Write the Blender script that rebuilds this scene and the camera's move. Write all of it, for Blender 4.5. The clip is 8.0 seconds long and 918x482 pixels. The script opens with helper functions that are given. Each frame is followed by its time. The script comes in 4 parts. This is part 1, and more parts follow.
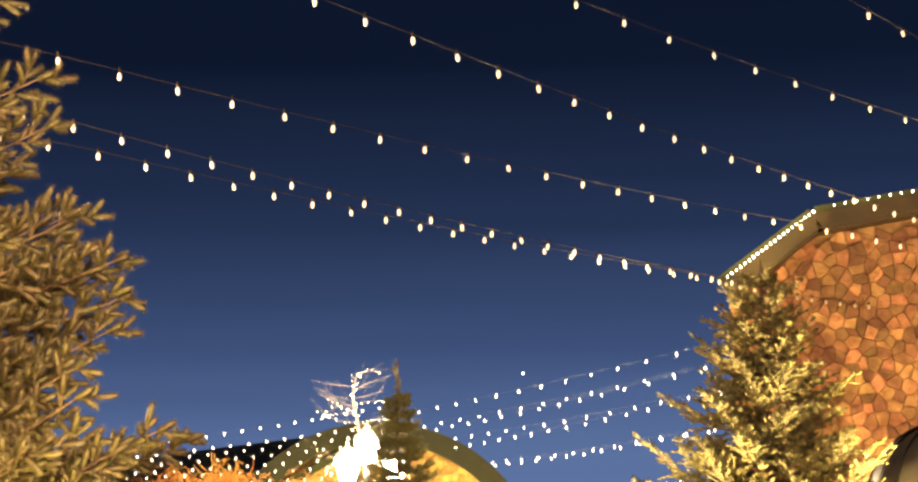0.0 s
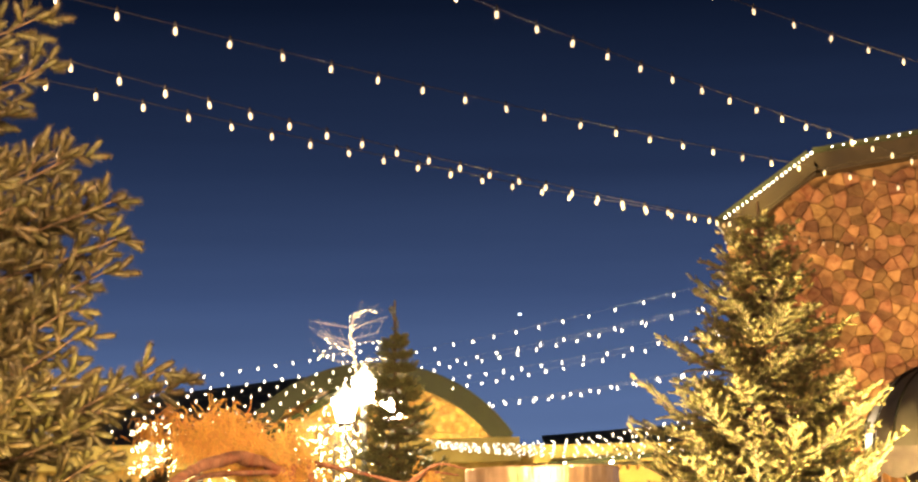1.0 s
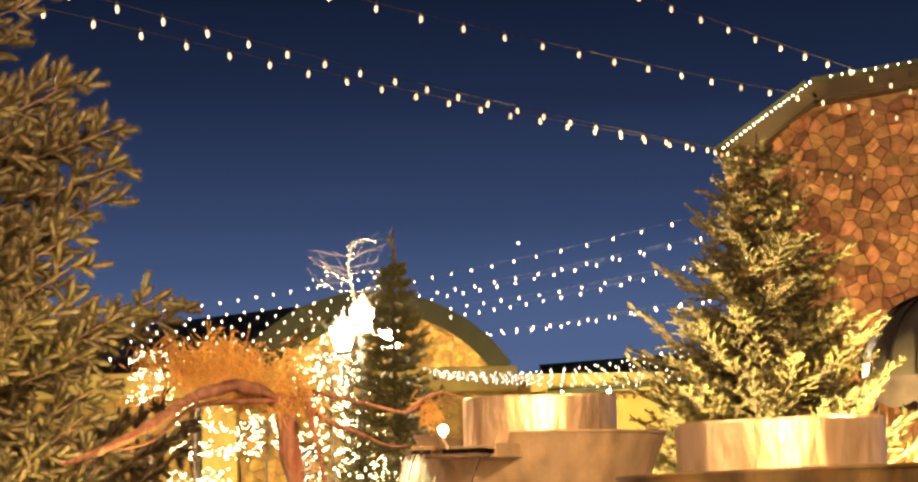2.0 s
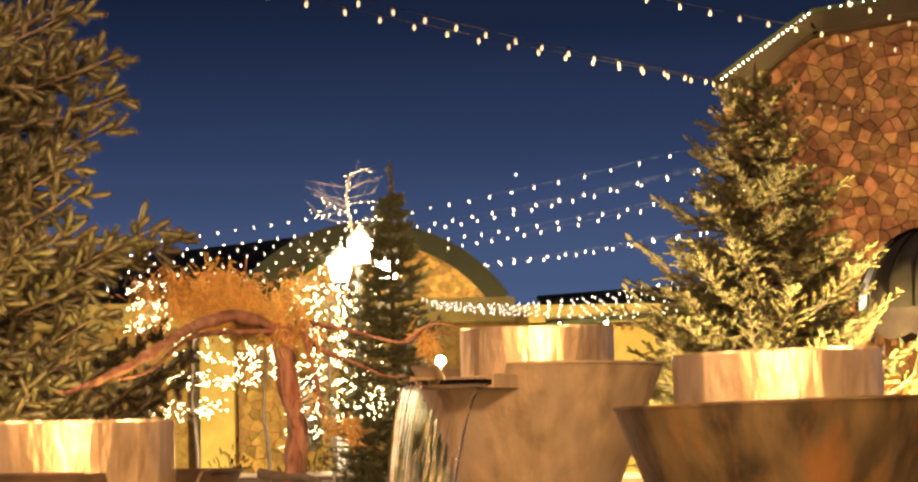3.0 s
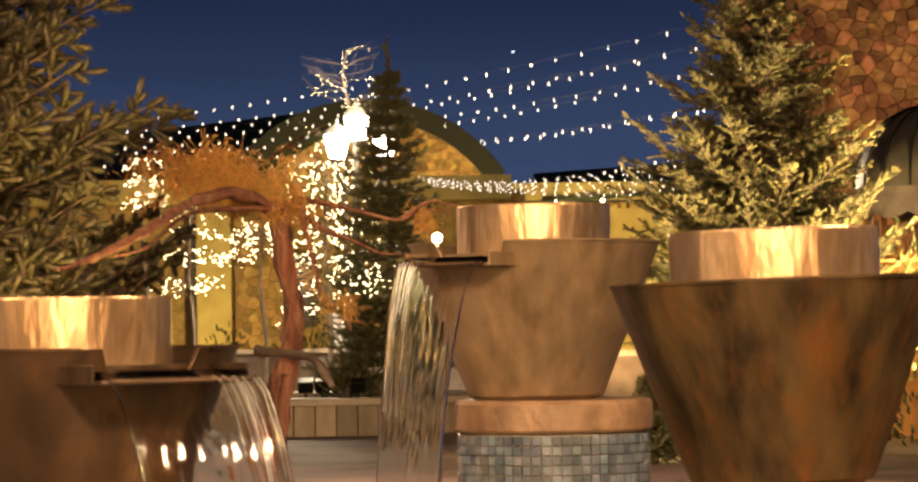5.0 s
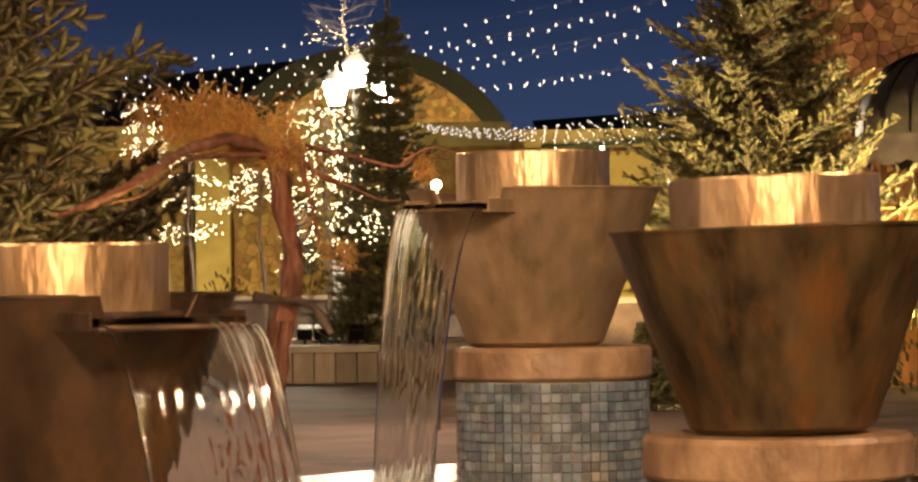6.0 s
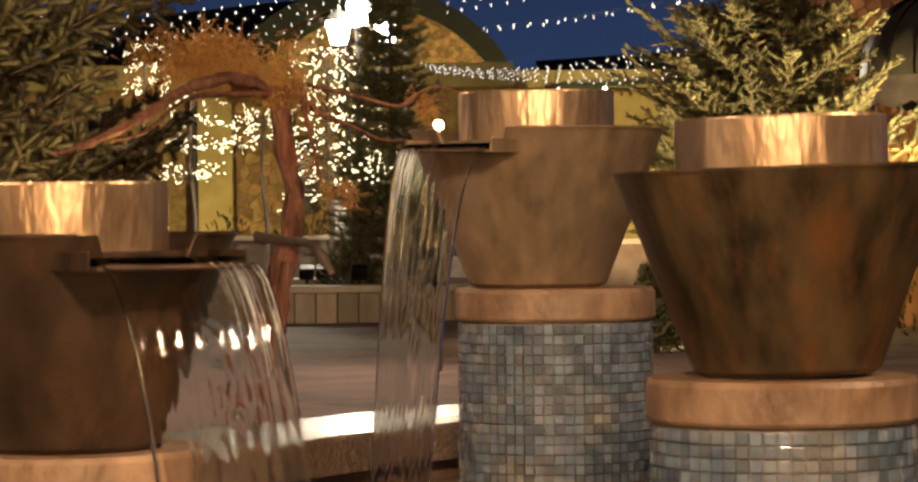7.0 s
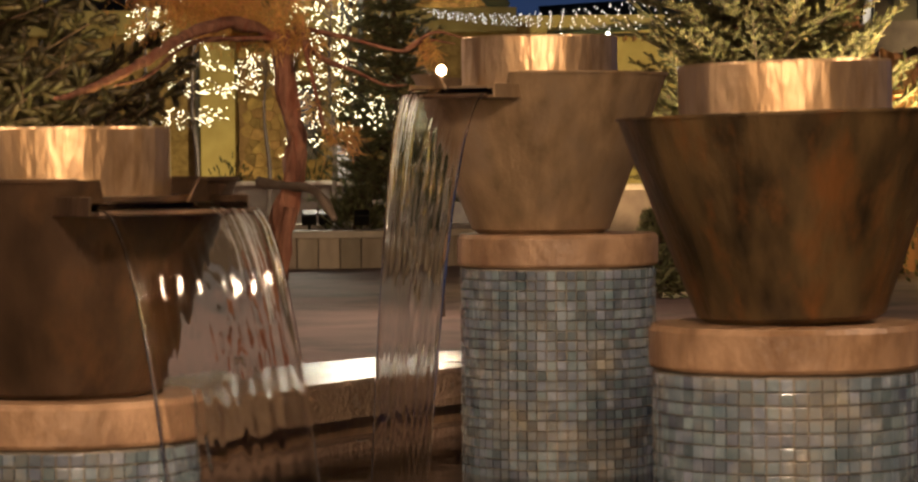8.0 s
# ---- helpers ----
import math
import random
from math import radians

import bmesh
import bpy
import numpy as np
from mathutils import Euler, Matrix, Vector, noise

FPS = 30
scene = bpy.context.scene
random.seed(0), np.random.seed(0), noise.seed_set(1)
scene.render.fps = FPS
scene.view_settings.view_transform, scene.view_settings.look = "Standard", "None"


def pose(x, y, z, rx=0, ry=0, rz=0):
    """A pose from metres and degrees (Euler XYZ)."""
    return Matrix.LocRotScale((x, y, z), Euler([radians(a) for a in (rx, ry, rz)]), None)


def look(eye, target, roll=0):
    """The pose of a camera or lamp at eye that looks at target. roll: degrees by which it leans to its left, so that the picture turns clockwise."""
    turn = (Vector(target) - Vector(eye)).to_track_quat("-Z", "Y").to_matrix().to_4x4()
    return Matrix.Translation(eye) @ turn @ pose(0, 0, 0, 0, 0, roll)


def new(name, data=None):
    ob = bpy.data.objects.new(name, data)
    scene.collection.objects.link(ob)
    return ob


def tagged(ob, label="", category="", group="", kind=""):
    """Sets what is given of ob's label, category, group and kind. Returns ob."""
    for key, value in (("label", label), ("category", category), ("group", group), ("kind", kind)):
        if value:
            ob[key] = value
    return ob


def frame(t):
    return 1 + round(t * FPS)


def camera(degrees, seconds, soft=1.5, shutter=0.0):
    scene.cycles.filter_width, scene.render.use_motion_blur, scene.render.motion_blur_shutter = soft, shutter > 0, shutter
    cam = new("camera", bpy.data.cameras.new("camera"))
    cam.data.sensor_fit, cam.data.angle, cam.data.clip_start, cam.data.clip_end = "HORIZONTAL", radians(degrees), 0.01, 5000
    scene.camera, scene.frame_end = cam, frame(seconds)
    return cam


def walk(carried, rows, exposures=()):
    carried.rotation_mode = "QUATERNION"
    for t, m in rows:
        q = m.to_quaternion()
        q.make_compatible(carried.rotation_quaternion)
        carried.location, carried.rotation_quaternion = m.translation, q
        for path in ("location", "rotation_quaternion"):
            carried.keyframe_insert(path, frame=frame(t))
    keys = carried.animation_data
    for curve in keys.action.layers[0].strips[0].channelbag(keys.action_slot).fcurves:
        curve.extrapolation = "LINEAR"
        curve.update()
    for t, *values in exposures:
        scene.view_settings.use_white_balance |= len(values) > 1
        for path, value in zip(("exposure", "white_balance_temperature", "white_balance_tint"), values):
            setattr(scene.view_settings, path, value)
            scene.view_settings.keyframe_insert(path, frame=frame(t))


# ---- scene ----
cam = camera(17.83, 8.0, soft=2.3)
cam.data.dof.use_dof = True
cam.data.dof.focus_distance = 14.0
cam.data.dof.aperture_fstop = 12.0
EYE = 1.25
# seconds, degrees up, degrees to the left, lean, metres ahead
ROWS = [
    (0.0, 8.050, 0.075, -1.354, 0.000),
    (0.5, 7.537, 0.064, -1.319, 0.000),
    (1.0, 6.889, 0.057, -1.248, 0.000),
    (1.5, 6.189, 0.052, -1.192, 0.000),
    (3.0, 4.149, 0.027, -1.008, 0.000),
    (3.5, 3.480, 0.015, -0.955, 0.000),
    (4.0, 2.865, 0.011, -0.921, 0.000),
    (4.5, 2.285, 0.000, -0.870, 0.000),
    (6.0, 0.714, -0.003, -0.759, 0.030),
    (6.5, 0.144, 0.016, -0.614, 0.095),
    (7.0, -0.452, 0.057, -0.586, 0.100),
    (7.5, -0.977, 0.085, -0.533, 0.112),
    (8.0, -1.519, 0.117, -0.506, 0.120),
]


def aim(up, left, lean, ahead):
    p, y = radians(up), radians(left)
    way = Vector((-math.sin(y) * math.cos(p), math.cos(y) * math.cos(p), math.sin(p)))
    eye = Vector((0, ahead, EYE))
    return look(eye, eye + way, lean)


walk(cam, [(t, aim(*row)) for t, *row in ROWS],
     exposures=[(0.0, 2.18, 7500, 7), (1.5, 1.92, 7500, 8), (3.0, 1.38, 7400, 11), (3.5, 1.27, 7400, 11), (4.5, 0.84, 7300, 12),
                (6.0, 0.32, 6700, 11), (6.5, 0.16, 6400, 10), (8.0, -0.18, 6000, 10)])

# ---------------------------------------------------------------- sky and lights
world = bpy.data.worlds.new("dusk")
scene.world = world
world.use_nodes = True
wn, wl = world.node_tree.nodes, world.node_tree.links
wn.clear()
w_out = wn.new("ShaderNodeOutputWorld")
w_bg = wn.new("ShaderNodeBackground")
w_tc = wn.new("ShaderNodeTexCoord")
w_sep = wn.new("ShaderNodeSeparateXYZ")
w_ramp = wn.new("ShaderNodeValToRGB")
w_map = wn.new("ShaderNodeMapping")
w_map.inputs["Rotation"].default_value = (0, radians(5), 0)
w_map.inputs["Scale"].default_value = (3.0, 3.0, 45.0)
w_noise = wn.new("ShaderNodeTexNoise")
w_noise.inputs["Scale"].default_value = 1.3
w_noise.inputs["Detail"].default_value = 5
w_mix = wn.new("ShaderNodeMix")
w_mix.data_type, w_mix.blend_type = "RGBA", "MULTIPLY"
w_mix.inputs["Factor"].default_value = 0.2
w_c = wn.new("ShaderNodeValToRGB")
w_c.color_ramp.elements[0].position, w_c.color_ramp.elements[0].color = 0.3, (0.6, 0.6, 0.65, 1)
w_c.color_ramp.elements[1].position, w_c.color_ramp.elements[1].color = 0.75, (1.5, 1.45, 1.4, 1)
ramp = w_ramp.color_ramp
SKY = [(0.0, (0.062, 0.105, 0.225)), (0.06, (0.041, 0.072, 0.17)), (0.1, (0.018, 0.034, 0.092)), (0.145, (0.0063, 0.0128, 0.038)),
       (0.2, (0.0015, 0.0035, 0.0115)), (0.3, (0.0012, 0.0028, 0.0095)), (1.0, (0.0015, 0.003, 0.01))]
while len(ramp.elements) < len(SKY):
    ramp.elements.new(0.5)
for el, (p, c) in zip(ramp.elements, SKY):
    el.position, el.color = p, (*c, 1)
wl.new(w_tc.outputs["Generated"], w_sep.inputs[0])
wl.new(w_sep.outputs["Z"], w_ramp.inputs[0])
wl.new(w_tc.outputs["Generated"], w_map.inputs[0])
wl.new(w_map.outputs[0], w_noise.inputs["Vector"])
wl.new(w_noise.outputs["Fac"], w_c.inputs[0])
wl.new(w_ramp.outputs[0], w_mix.inputs["A"])
wl.new(w_c.outputs[0], w_mix.inputs["B"])
wl.new(w_mix.outputs["Result"], w_bg.inputs["Color"])
wl.new(w_bg.outputs[0], w_out.inputs[0])
w_bg.inputs["Strength"].default_value = 0.56

WARM, AMBER, YELLOW = (1.0, 0.67, 0.41), (1.0, 0.62, 0.28), (1.0, 0.74, 0.28)


def point_lamp(name, place, watts, colour, radius=0.15):
    data = bpy.data.lights.new(name, "POINT")
    data.energy, data.color, data.shadow_soft_size = watts, colour, radius
    ob = new(name, data)
    ob.location = place
    return ob


def spot_lamp(name, place, target, watts, colour, degrees, radius=0.08):
    data = bpy.data.lights.new(name, "SPOT")
    data.energy, data.color, data.shadow_soft_size = watts, colour, radius
    data.spot_size, data.spot_blend = radians(degrees), 0.6
    ob = new(name, data)
    ob.matrix_world = look(place, target)
    return ob


# out-of-view lamps standing for street lamps on the near side of the square
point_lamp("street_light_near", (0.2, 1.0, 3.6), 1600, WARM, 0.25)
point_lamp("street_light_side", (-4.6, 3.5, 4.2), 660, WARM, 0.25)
# fill lamp added out of view to brighten the far paving and planter
point_lamp("paving_fill_light", (-7.2, 19.0, 4.2), 1900, WARM, 0.25)
# second fill lamp, added at the right to brighten the highest bowl
point_lamp("bowl_fill_light", (4.2, 5.6, 4.2), 570, WARM, 0.25)
# lamps added before the unseen rear wall, for warm streaks in the metal
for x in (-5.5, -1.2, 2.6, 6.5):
    point_lamp("reflection_light", (x, -7.6, 2.4), 260, WARM, 0.12)
# lanterns of the far post
point_lamp("lantern_light", (-1.5, 42.3, 4.6), 1800, (1.0, 0.85, 0.6), 0.15)
# floodlights in the ground
spot_lamp("wall_floodlight", (9.0, 29.5, 0.4), (5.0, 36.0, 4.6), 1020, AMBER, 75)
spot_lamp("wall_floodlight", (0.8, 31.5, 0.4), (4.4, 36.0, 4.4), 420, AMBER, 75)
spot_lamp("spruce_floodlight", (5.6, 29.6, 0.3), (3.4, 31.0, 3.4), 2900, YELLOW, 75)
spot_lamp("spruce_floodlight", (4.9, 32.4, 0.2), (3.5, 31.0, 3.4), 3400, YELLOW, 90)
spot_lamp("spruce_floodlight", (2.2, 27.4, 0.2), (2.9, 31.0, 3.4), 2300, (1.0, 0.8, 0.45), 60)
# this one is an added spot over the basin rim, brightening the near spruce
spot_lamp("spruce_floodlight", (-0.95, 8.2, 0.7), (-1.4, 9.35, 2.05), 120, YELLOW, 42)
# unseen point lamp added to brighten the pale garden wall
point_lamp("wall_fill_light", (1.7, 29.0, 1.0), 90, YELLOW, 0.06)
point_lamp("globe_light", (-0.18, 23.9, 2.01), 140, WARM, 0.06)
# unseen spots added in front of the hall's gable, wing and pier to light them
spot_lamp("gable_spotlight", (-3.6, 63.6, 3.0), (-3.4, 66.0, 5.0), 330, YELLOW, 120)
spot_lamp("gable_spotlight", (-0.6, 63.6, 3.0), (-0.7, 66.0, 5.0), 330, YELLOW, 120)
spot_lamp("wing_floodlight", (2.6, 64.0, 0.3), (2.9, 69.0, 3.6), 1500, YELLOW, 110)
spot_lamp("pier_floodlight", (-4.6, 56.0, 0.3), (-4.9, 60.0, 2.6), 560, YELLOW, 120)

# ---------------------------------------------------------------- materials


def mat(name, dark, light, scale=8.0, rough=0.7, metal=0.0, bump=0.2, bump_scale=60.0, stretch=(1, 1, 1), vary=0.0, spots=None, spot_scale=3.0, coat=0.0, tint=0.12, world=False):
    """Two-scale noise colour, roughness and relief."""
    m = bpy.data.materials.new(name)
    m.use_nodes = True
    n, l = m.node_tree.nodes, m.node_tree.links
    b = n["Principled BSDF"]
    b.inputs["Metallic"].default_value = metal
    b.inputs["Coat Weight"].default_value = coat
    tc, mp = n.new("ShaderNodeTexCoord"), n.new("ShaderNodeMapping")
    mp.inputs["Scale"].default_value = stretch
    l.new(n.new("ShaderNodeNewGeometry").outputs["Position"] if world else tc.outputs["Object"], mp.inputs[0])
    big, fine = n.new("ShaderNodeTexNoise"), n.new("ShaderNodeTexNoise")
    big.inputs["Scale"].default_value, big.inputs["Detail"].default_value = scale, 6
    fine.inputs["Scale"].default_value, fine.inputs["Detail"].default_value = bump_scale, 4
    l.new(mp.outputs[0], big.inputs["Vector"])
    l.new(mp.outputs[0], fine.inputs["Vector"])
    r = n.new("ShaderNodeValToRGB")
    r.color_ramp.elements[0].position, r.color_ramp.elements[0].color = 0.3, (*dark, 1)
    r.color_ramp.elements[1].position, r.color_ramp.elements[1].color = 0.7, (*light, 1)
    l.new(big.outputs["Fac"], r.inputs[0])
    colour = r.outputs[0]
    if spots:
        third, mask, mix = n.new("ShaderNodeTexNoise"), n.new("ShaderNodeMapRange"), n.new("ShaderNodeMix")
        third.inputs["Scale"].default_value, third.inputs["Detail"].default_value = spot_scale, 8
        third.inputs["Roughness"].default_value = 0.65
        mask.inputs["From Min"].default_value, mask.inputs["From Max"].default_value = 0.5, 0.68
        mix.data_type = "RGBA"
        l.new(mp.outputs[0], third.inputs["Vector"])
        l.new(third.outputs["Fac"], mask.inputs[0])
        l.new(mask.outputs[0], mix.inputs["Factor"])
        l.new(colour, mix.inputs["A"])
        mix.inputs["B"].default_value = (*spots, 1)
        colour = mix.outputs["Result"]
    if vary:
        info, hsv, geo = n.new("ShaderNodeObjectInfo"), n.new("ShaderNodeHueSaturation"), n.new("ShaderNodeNewGeometry")
        add, frac = n.new("ShaderNodeMath"), n.new("ShaderNodeMath")
        frac.operation = "FRACT"
        l.new(info.outputs["Random"], add.inputs[0])
        l.new(geo.outputs["Random Per Island"], add.inputs[1])
        l.new(add.outputs[0], frac.inputs[0])
        value, hue = n.new("ShaderNodeMapRange"), n.new("ShaderNodeMapRange")
        value.inputs["To Min"].default_value, value.inputs["To Max"].default_value = 1 - vary, 1 + vary
        hue.inputs["To Min"].default_value, hue.inputs["To Max"].default_value = 0.5 - tint * vary, 0.5 + 0.4 * tint * vary
        seven, again = n.new("ShaderNodeMath"), n.new("ShaderNodeMath")
        seven.operation, again.operation = "MULTIPLY", "FRACT"
        seven.inputs[1].default_value = 7.13
        l.new(frac.outputs[0], value.inputs[0])
        l.new(frac.outputs[0], seven.inputs[0])
        l.new(seven.outputs[0], again.inputs[0])
        l.new(again.outputs[0], hue.inputs[0])
        l.new(value.outputs[0], hsv.inputs["Value"])
        l.new(hue.outputs[0], hsv.inputs["Hue"])
        l.new(colour, hsv.inputs["Color"])
        colour = hsv.outputs[0]
    l.new(colour, b.inputs["Base Color"])
    rr = n.new("ShaderNodeMapRange")
    rr.inputs["To Min"].default_value, rr.inputs["To Max"].default_value = max(rough - 0.12, 0.02), min(rough + 0.12, 1)
    l.new(big.outputs["Fac"], rr.inputs[0])
    l.new(rr.outputs[0], b.inputs["Roughness"])
    if bump:
        bp = n.new("ShaderNodeBump")
        bp.inputs["Strength"].default_value, bp.inputs["Distance"].default_value = bump, 0.02
        l.new(fine.outputs["Fac"], bp.inputs["Height"])
        l.new(bp.outputs[0], b.inputs["Normal"])
    return m


def glow(name, colour, strength, sampled=False):
    m = bpy.data.materials.new(name)
    m.use_nodes = True
    b = m.node_tree.nodes["Principled BSDF"]
    b.inputs["Base Color"].default_value = (*colour, 1)
    b.inputs["Emission Color"].default_value = (*colour, 1)
    b.inputs["Emission Strength"].default_value = strength
    b.inputs["Roughness"].default_value = 0.2
    m.cycles.emission_sampling = "AUTO" if sampled else "NONE"
    return m


def water(name, scale, stretch, bump, tint=(1, 1, 1), rough=0.02):
    m = bpy.data.materials.new(name)
    m.use_nodes = True
    n, l = m.node_tree.nodes, m.node_tree.links
    b = n["Principled BSDF"]
    b.inputs["Base Color"].default_value = (*tint, 1)
    b.inputs["Transmission Weight"].default_value, b.inputs["IOR"].default_value = 1.0, 1.33
    b.inputs["Roughness"].default_value = rough
    tc, mp, nz, bp = n.new("ShaderNodeTexCoord"), n.new("ShaderNodeMapping"), n.new("ShaderNodeTexNoise"), n.new("ShaderNodeBump")
    mp.inputs["Scale"].default_value = stretch
    nz.inputs["Scale"].default_value, nz.inputs["Detail"].default_value = scale, 5
    bp.inputs["Strength"].default_value, bp.inputs["Distance"].default_value = bump, 0.01
    l.new(tc.outputs["Object"], mp.inputs[0])
    l.new(mp.outputs[0], nz.inputs["Vector"])
    l.new(nz.outputs["Fac"], bp.inputs["Height"])
    l.new(bp.outputs[0], b.inputs["Normal"])
    return m


M_PAVE = mat("pavement", (0.17, 0.115, 0.105), (0.28, 0.19, 0.175), 1.2, 0.85, 0, 0.4, 25, spots=(0.09, 0.07, 0.07), spot_scale=0.8)
M_BRONZE = mat("patinated_bronze", (0.19, 0.13, 0.073), (0.35, 0.242, 0.14), 18, 0.4, 0.45, 0.15, 70, (1, 1, 0.5), spots=(0.26, 0.19, 0.125), spot_scale=7)
M_BRONZE_WET = mat("wet_bronze", (0.032, 0.021, 0.013), (0.088, 0.054, 0.031), 9, 0.35, 0.45, 0.15, 70, (1, 1, 0.4), spots=(0.12, 0.065, 0.03), spot_scale=6)
M_RUST = mat("rusty_bronze", (0.022, 0.016, 0.009), (0.13, 0.083, 0.034), 12, 0.42, 0.4, 0.25, 60, (1, 1, 0.32), spots=(0.16, 0.068, 0.019), spot_scale=9)
M_COLLAR = mat("brushed_copper", (0.4, 0.26, 0.14), (0.7, 0.5, 0.3), 9, 0.34, 0.85, 0.9, 12, (1, 1, 0.3), spots=(0.4, 0.25, 0.12), spot_scale=16)
M_CAP = mat("stone_cap", (0.15, 0.088, 0.048), (0.36, 0.23, 0.135), 11, 0.42, 0, 0.3, 50, (1, 1, 0.6), spots=(0.13, 0.068, 0.03), spot_scale=8)
M_GROUT = mat("grout", (0.15, 0.125, 0.095), (0.34, 0.29, 0.23), 10, 0.9, 0, 0.4, 120)
M_TILE = mat("glass_tile", (0.07, 0.092, 0.125), (0.17, 0.196, 0.235), 14, 0.25, 0, 0.12, 60, vary=0.4, spots=(0.2, 0.19, 0.155), spot_scale=5, coat=0.4, world=True)
M_COPING = mat("wet_coping", (0.17, 0.11, 0.07), (0.33, 0.24, 0.165), 5, 0.24, 0, 1.0, 55, spots=(0.12, 0.08, 0.05), spot_scale=5, vary=0.15)
M_BASIN = mat("basin_wall", (0.1, 0.06, 0.03), (0.24, 0.15, 0.08), 4, 0.5, 0, 0.5, 30, (1, 1, 0.4), spots=(0.05, 0.035, 0.025), spot_scale=4)
M_POOL = water("pool_water", 7, (1, 1, 1), 0.35, (0.35, 0.33, 0.3))


M_SHEET = water("falling_water", 22, (1, 1, 0.12), 0.05, (0.97, 0.96, 0.94), 0.04)
M_SPOUT = water("spout_water", 12, (1, 1, 1), 0.4)
M_HIGHLIGHT_STREAK = water("water_highlight_streak", 30, (1, 1, 0.2), 0.5, rough=0.3)
M_STONE = mat("wall_stone", (0.15, 0.078, 0.033), (0.36, 0.215, 0.105), 5.5, 0.85, 0, 1.0, 14, vary=0.55, spots=(0.17, 0.075, 0.03), spot_scale=9, tint=0.05, world=True)
M_MORTAR = mat("mortar", (0.2, 0.115, 0.055), (0.32, 0.2, 0.1), 9, 0.95, 0, 0.5, 60)
M_FASCIA = mat("olive_fascia", (0.024, 0.017, 0.008), (0.045, 0.032, 0.015), 3, 0.6, 0, 0.2, 30)
M_OLIVE = mat("olive_arch_band", (0.011, 0.013, 0.004), (0.021, 0.023, 0.008), 3, 0.6, 0, 0.2, 30)
M_ROOF = mat("dark_roof", (0.018, 0.026, 0.01), (0.04, 0.052, 0.02), 3, 0.6, 0.2, 0.2, 30)
M_GABLE = mat("gable_stone", (0.2, 0.125, 0.045), (0.42, 0.28, 0.11), 7, 0.85, 0, 0.8, 9, vary=0.4, tint=0.05, world=True)
M_PLASTER = mat("ochre_plaster", (0.38, 0.29, 0.1), (0.5, 0.4, 0.16), 2, 0.8, 0, 0.15, 40)
M_TRUNK = mat("spruce_bark", (0.07, 0.045, 0.03), (0.16, 0.1, 0.06), 20, 0.9, 0, 0.8, 60)
M_JUNIPER = mat("juniper_bark", (0.15, 0.055, 0.03), (0.42, 0.2, 0.115), 22, 0.75, 0, 1.0, 70, (1, 1, 0.2), spots=(0.26, 0.08, 0.04), spot_scale=14)
M_DRY = mat("dry_juniper_foliage", (0.5, 0.29, 0.06), (0.8, 0.5, 0.14), 15, 0.8, 0, 0.2, 60, vary=0.3)
M_PALE = mat("bare_twig", (0.07, 0.05, 0.035), (0.15, 0.11, 0.08), 15, 0.8, 0, 0.2, 60)
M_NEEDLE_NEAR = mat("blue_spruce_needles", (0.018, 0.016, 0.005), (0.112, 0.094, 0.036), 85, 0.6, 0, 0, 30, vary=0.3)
M_NEEDLE = mat("spruce_needles", (0.08, 0.08, 0.026), (0.2, 0.175, 0.058), 4, 0.6, 0, 0, 30, vary=0.4)
M_FIR = mat("fir_needles", (0.09, 0.1, 0.04), (0.19, 0.19, 0.075), 4, 0.6, 0, 0, 30, vary=0.4)
M_SHRUB = mat("shrub_leaves", (0.05, 0.06, 0.02), (0.13, 0.13, 0.045), 4, 0.6, 0, 0, 30, vary=0.4)
M_BLACK = mat("black_metal", (0.012, 0.012, 0.012), (0.03, 0.028, 0.025), 8, 0.45, 0.6, 0.1, 60)
M_SEAM = mat("standing_seam_metal", (0.09, 0.08, 0.075), (0.16, 0.14, 0.13), 3, 0.45, 0.3, 0.1, 30)
M_CABLE = mat("string_cable", (0.014, 0.011, 0.009), (0.03, 0.023, 0.017), 10, 0.6, 0, 0, 30)
M_VALANCE = mat("mauve_canvas", (0.13, 0.1, 0.11), (0.24, 0.19, 0.2), 4, 0.85, 0, 0.2, 60)
M_WOOD = mat("lit_wood", (0.2, 0.09, 0.03), (0.4, 0.2, 0.08), 5, 0.6, 0, 0.3, 40, (1, 1, 0.2))
M_PANEL = mat("planter_panel", (0.3, 0.24, 0.17), (0.46, 0.38, 0.28), 6, 0.75, 0, 0.3, 40, (1, 1, 0.3), vary=0.25, tint=0.05, world=True)
M_GARDEN = mat("garden_wall_render", (0.13, 0.1, 0.08), (0.22, 0.175, 0.14), 5, 0.85, 0, 0.3, 40)
M_PLANTER_CAP = mat("planter_cap", (0.42, 0.35, 0.27), (0.58, 0.5, 0.4), 4, 0.7, 0, 0.2, 40)
M_SOIL = mat("soil", (0.04, 0.025, 0.015), (0.1, 0.065, 0.04), 20, 0.95, 0, 0.9, 40)
M_GLASS = mat("dark_window", (0.02, 0.02, 0.02), (0.05, 0.045, 0.04), 3, 0.1, 0, 0, 30)
M_FRAME = mat("dark_frame", (0.03, 0.025, 0.02), (0.06, 0.05, 0.04), 8, 0.5, 0, 0.1, 60)
M_PAPER = mat("white_board", (0.6, 0.58, 0.55), (0.75, 0.73, 0.7), 5, 0.6, 0, 0.05, 60)
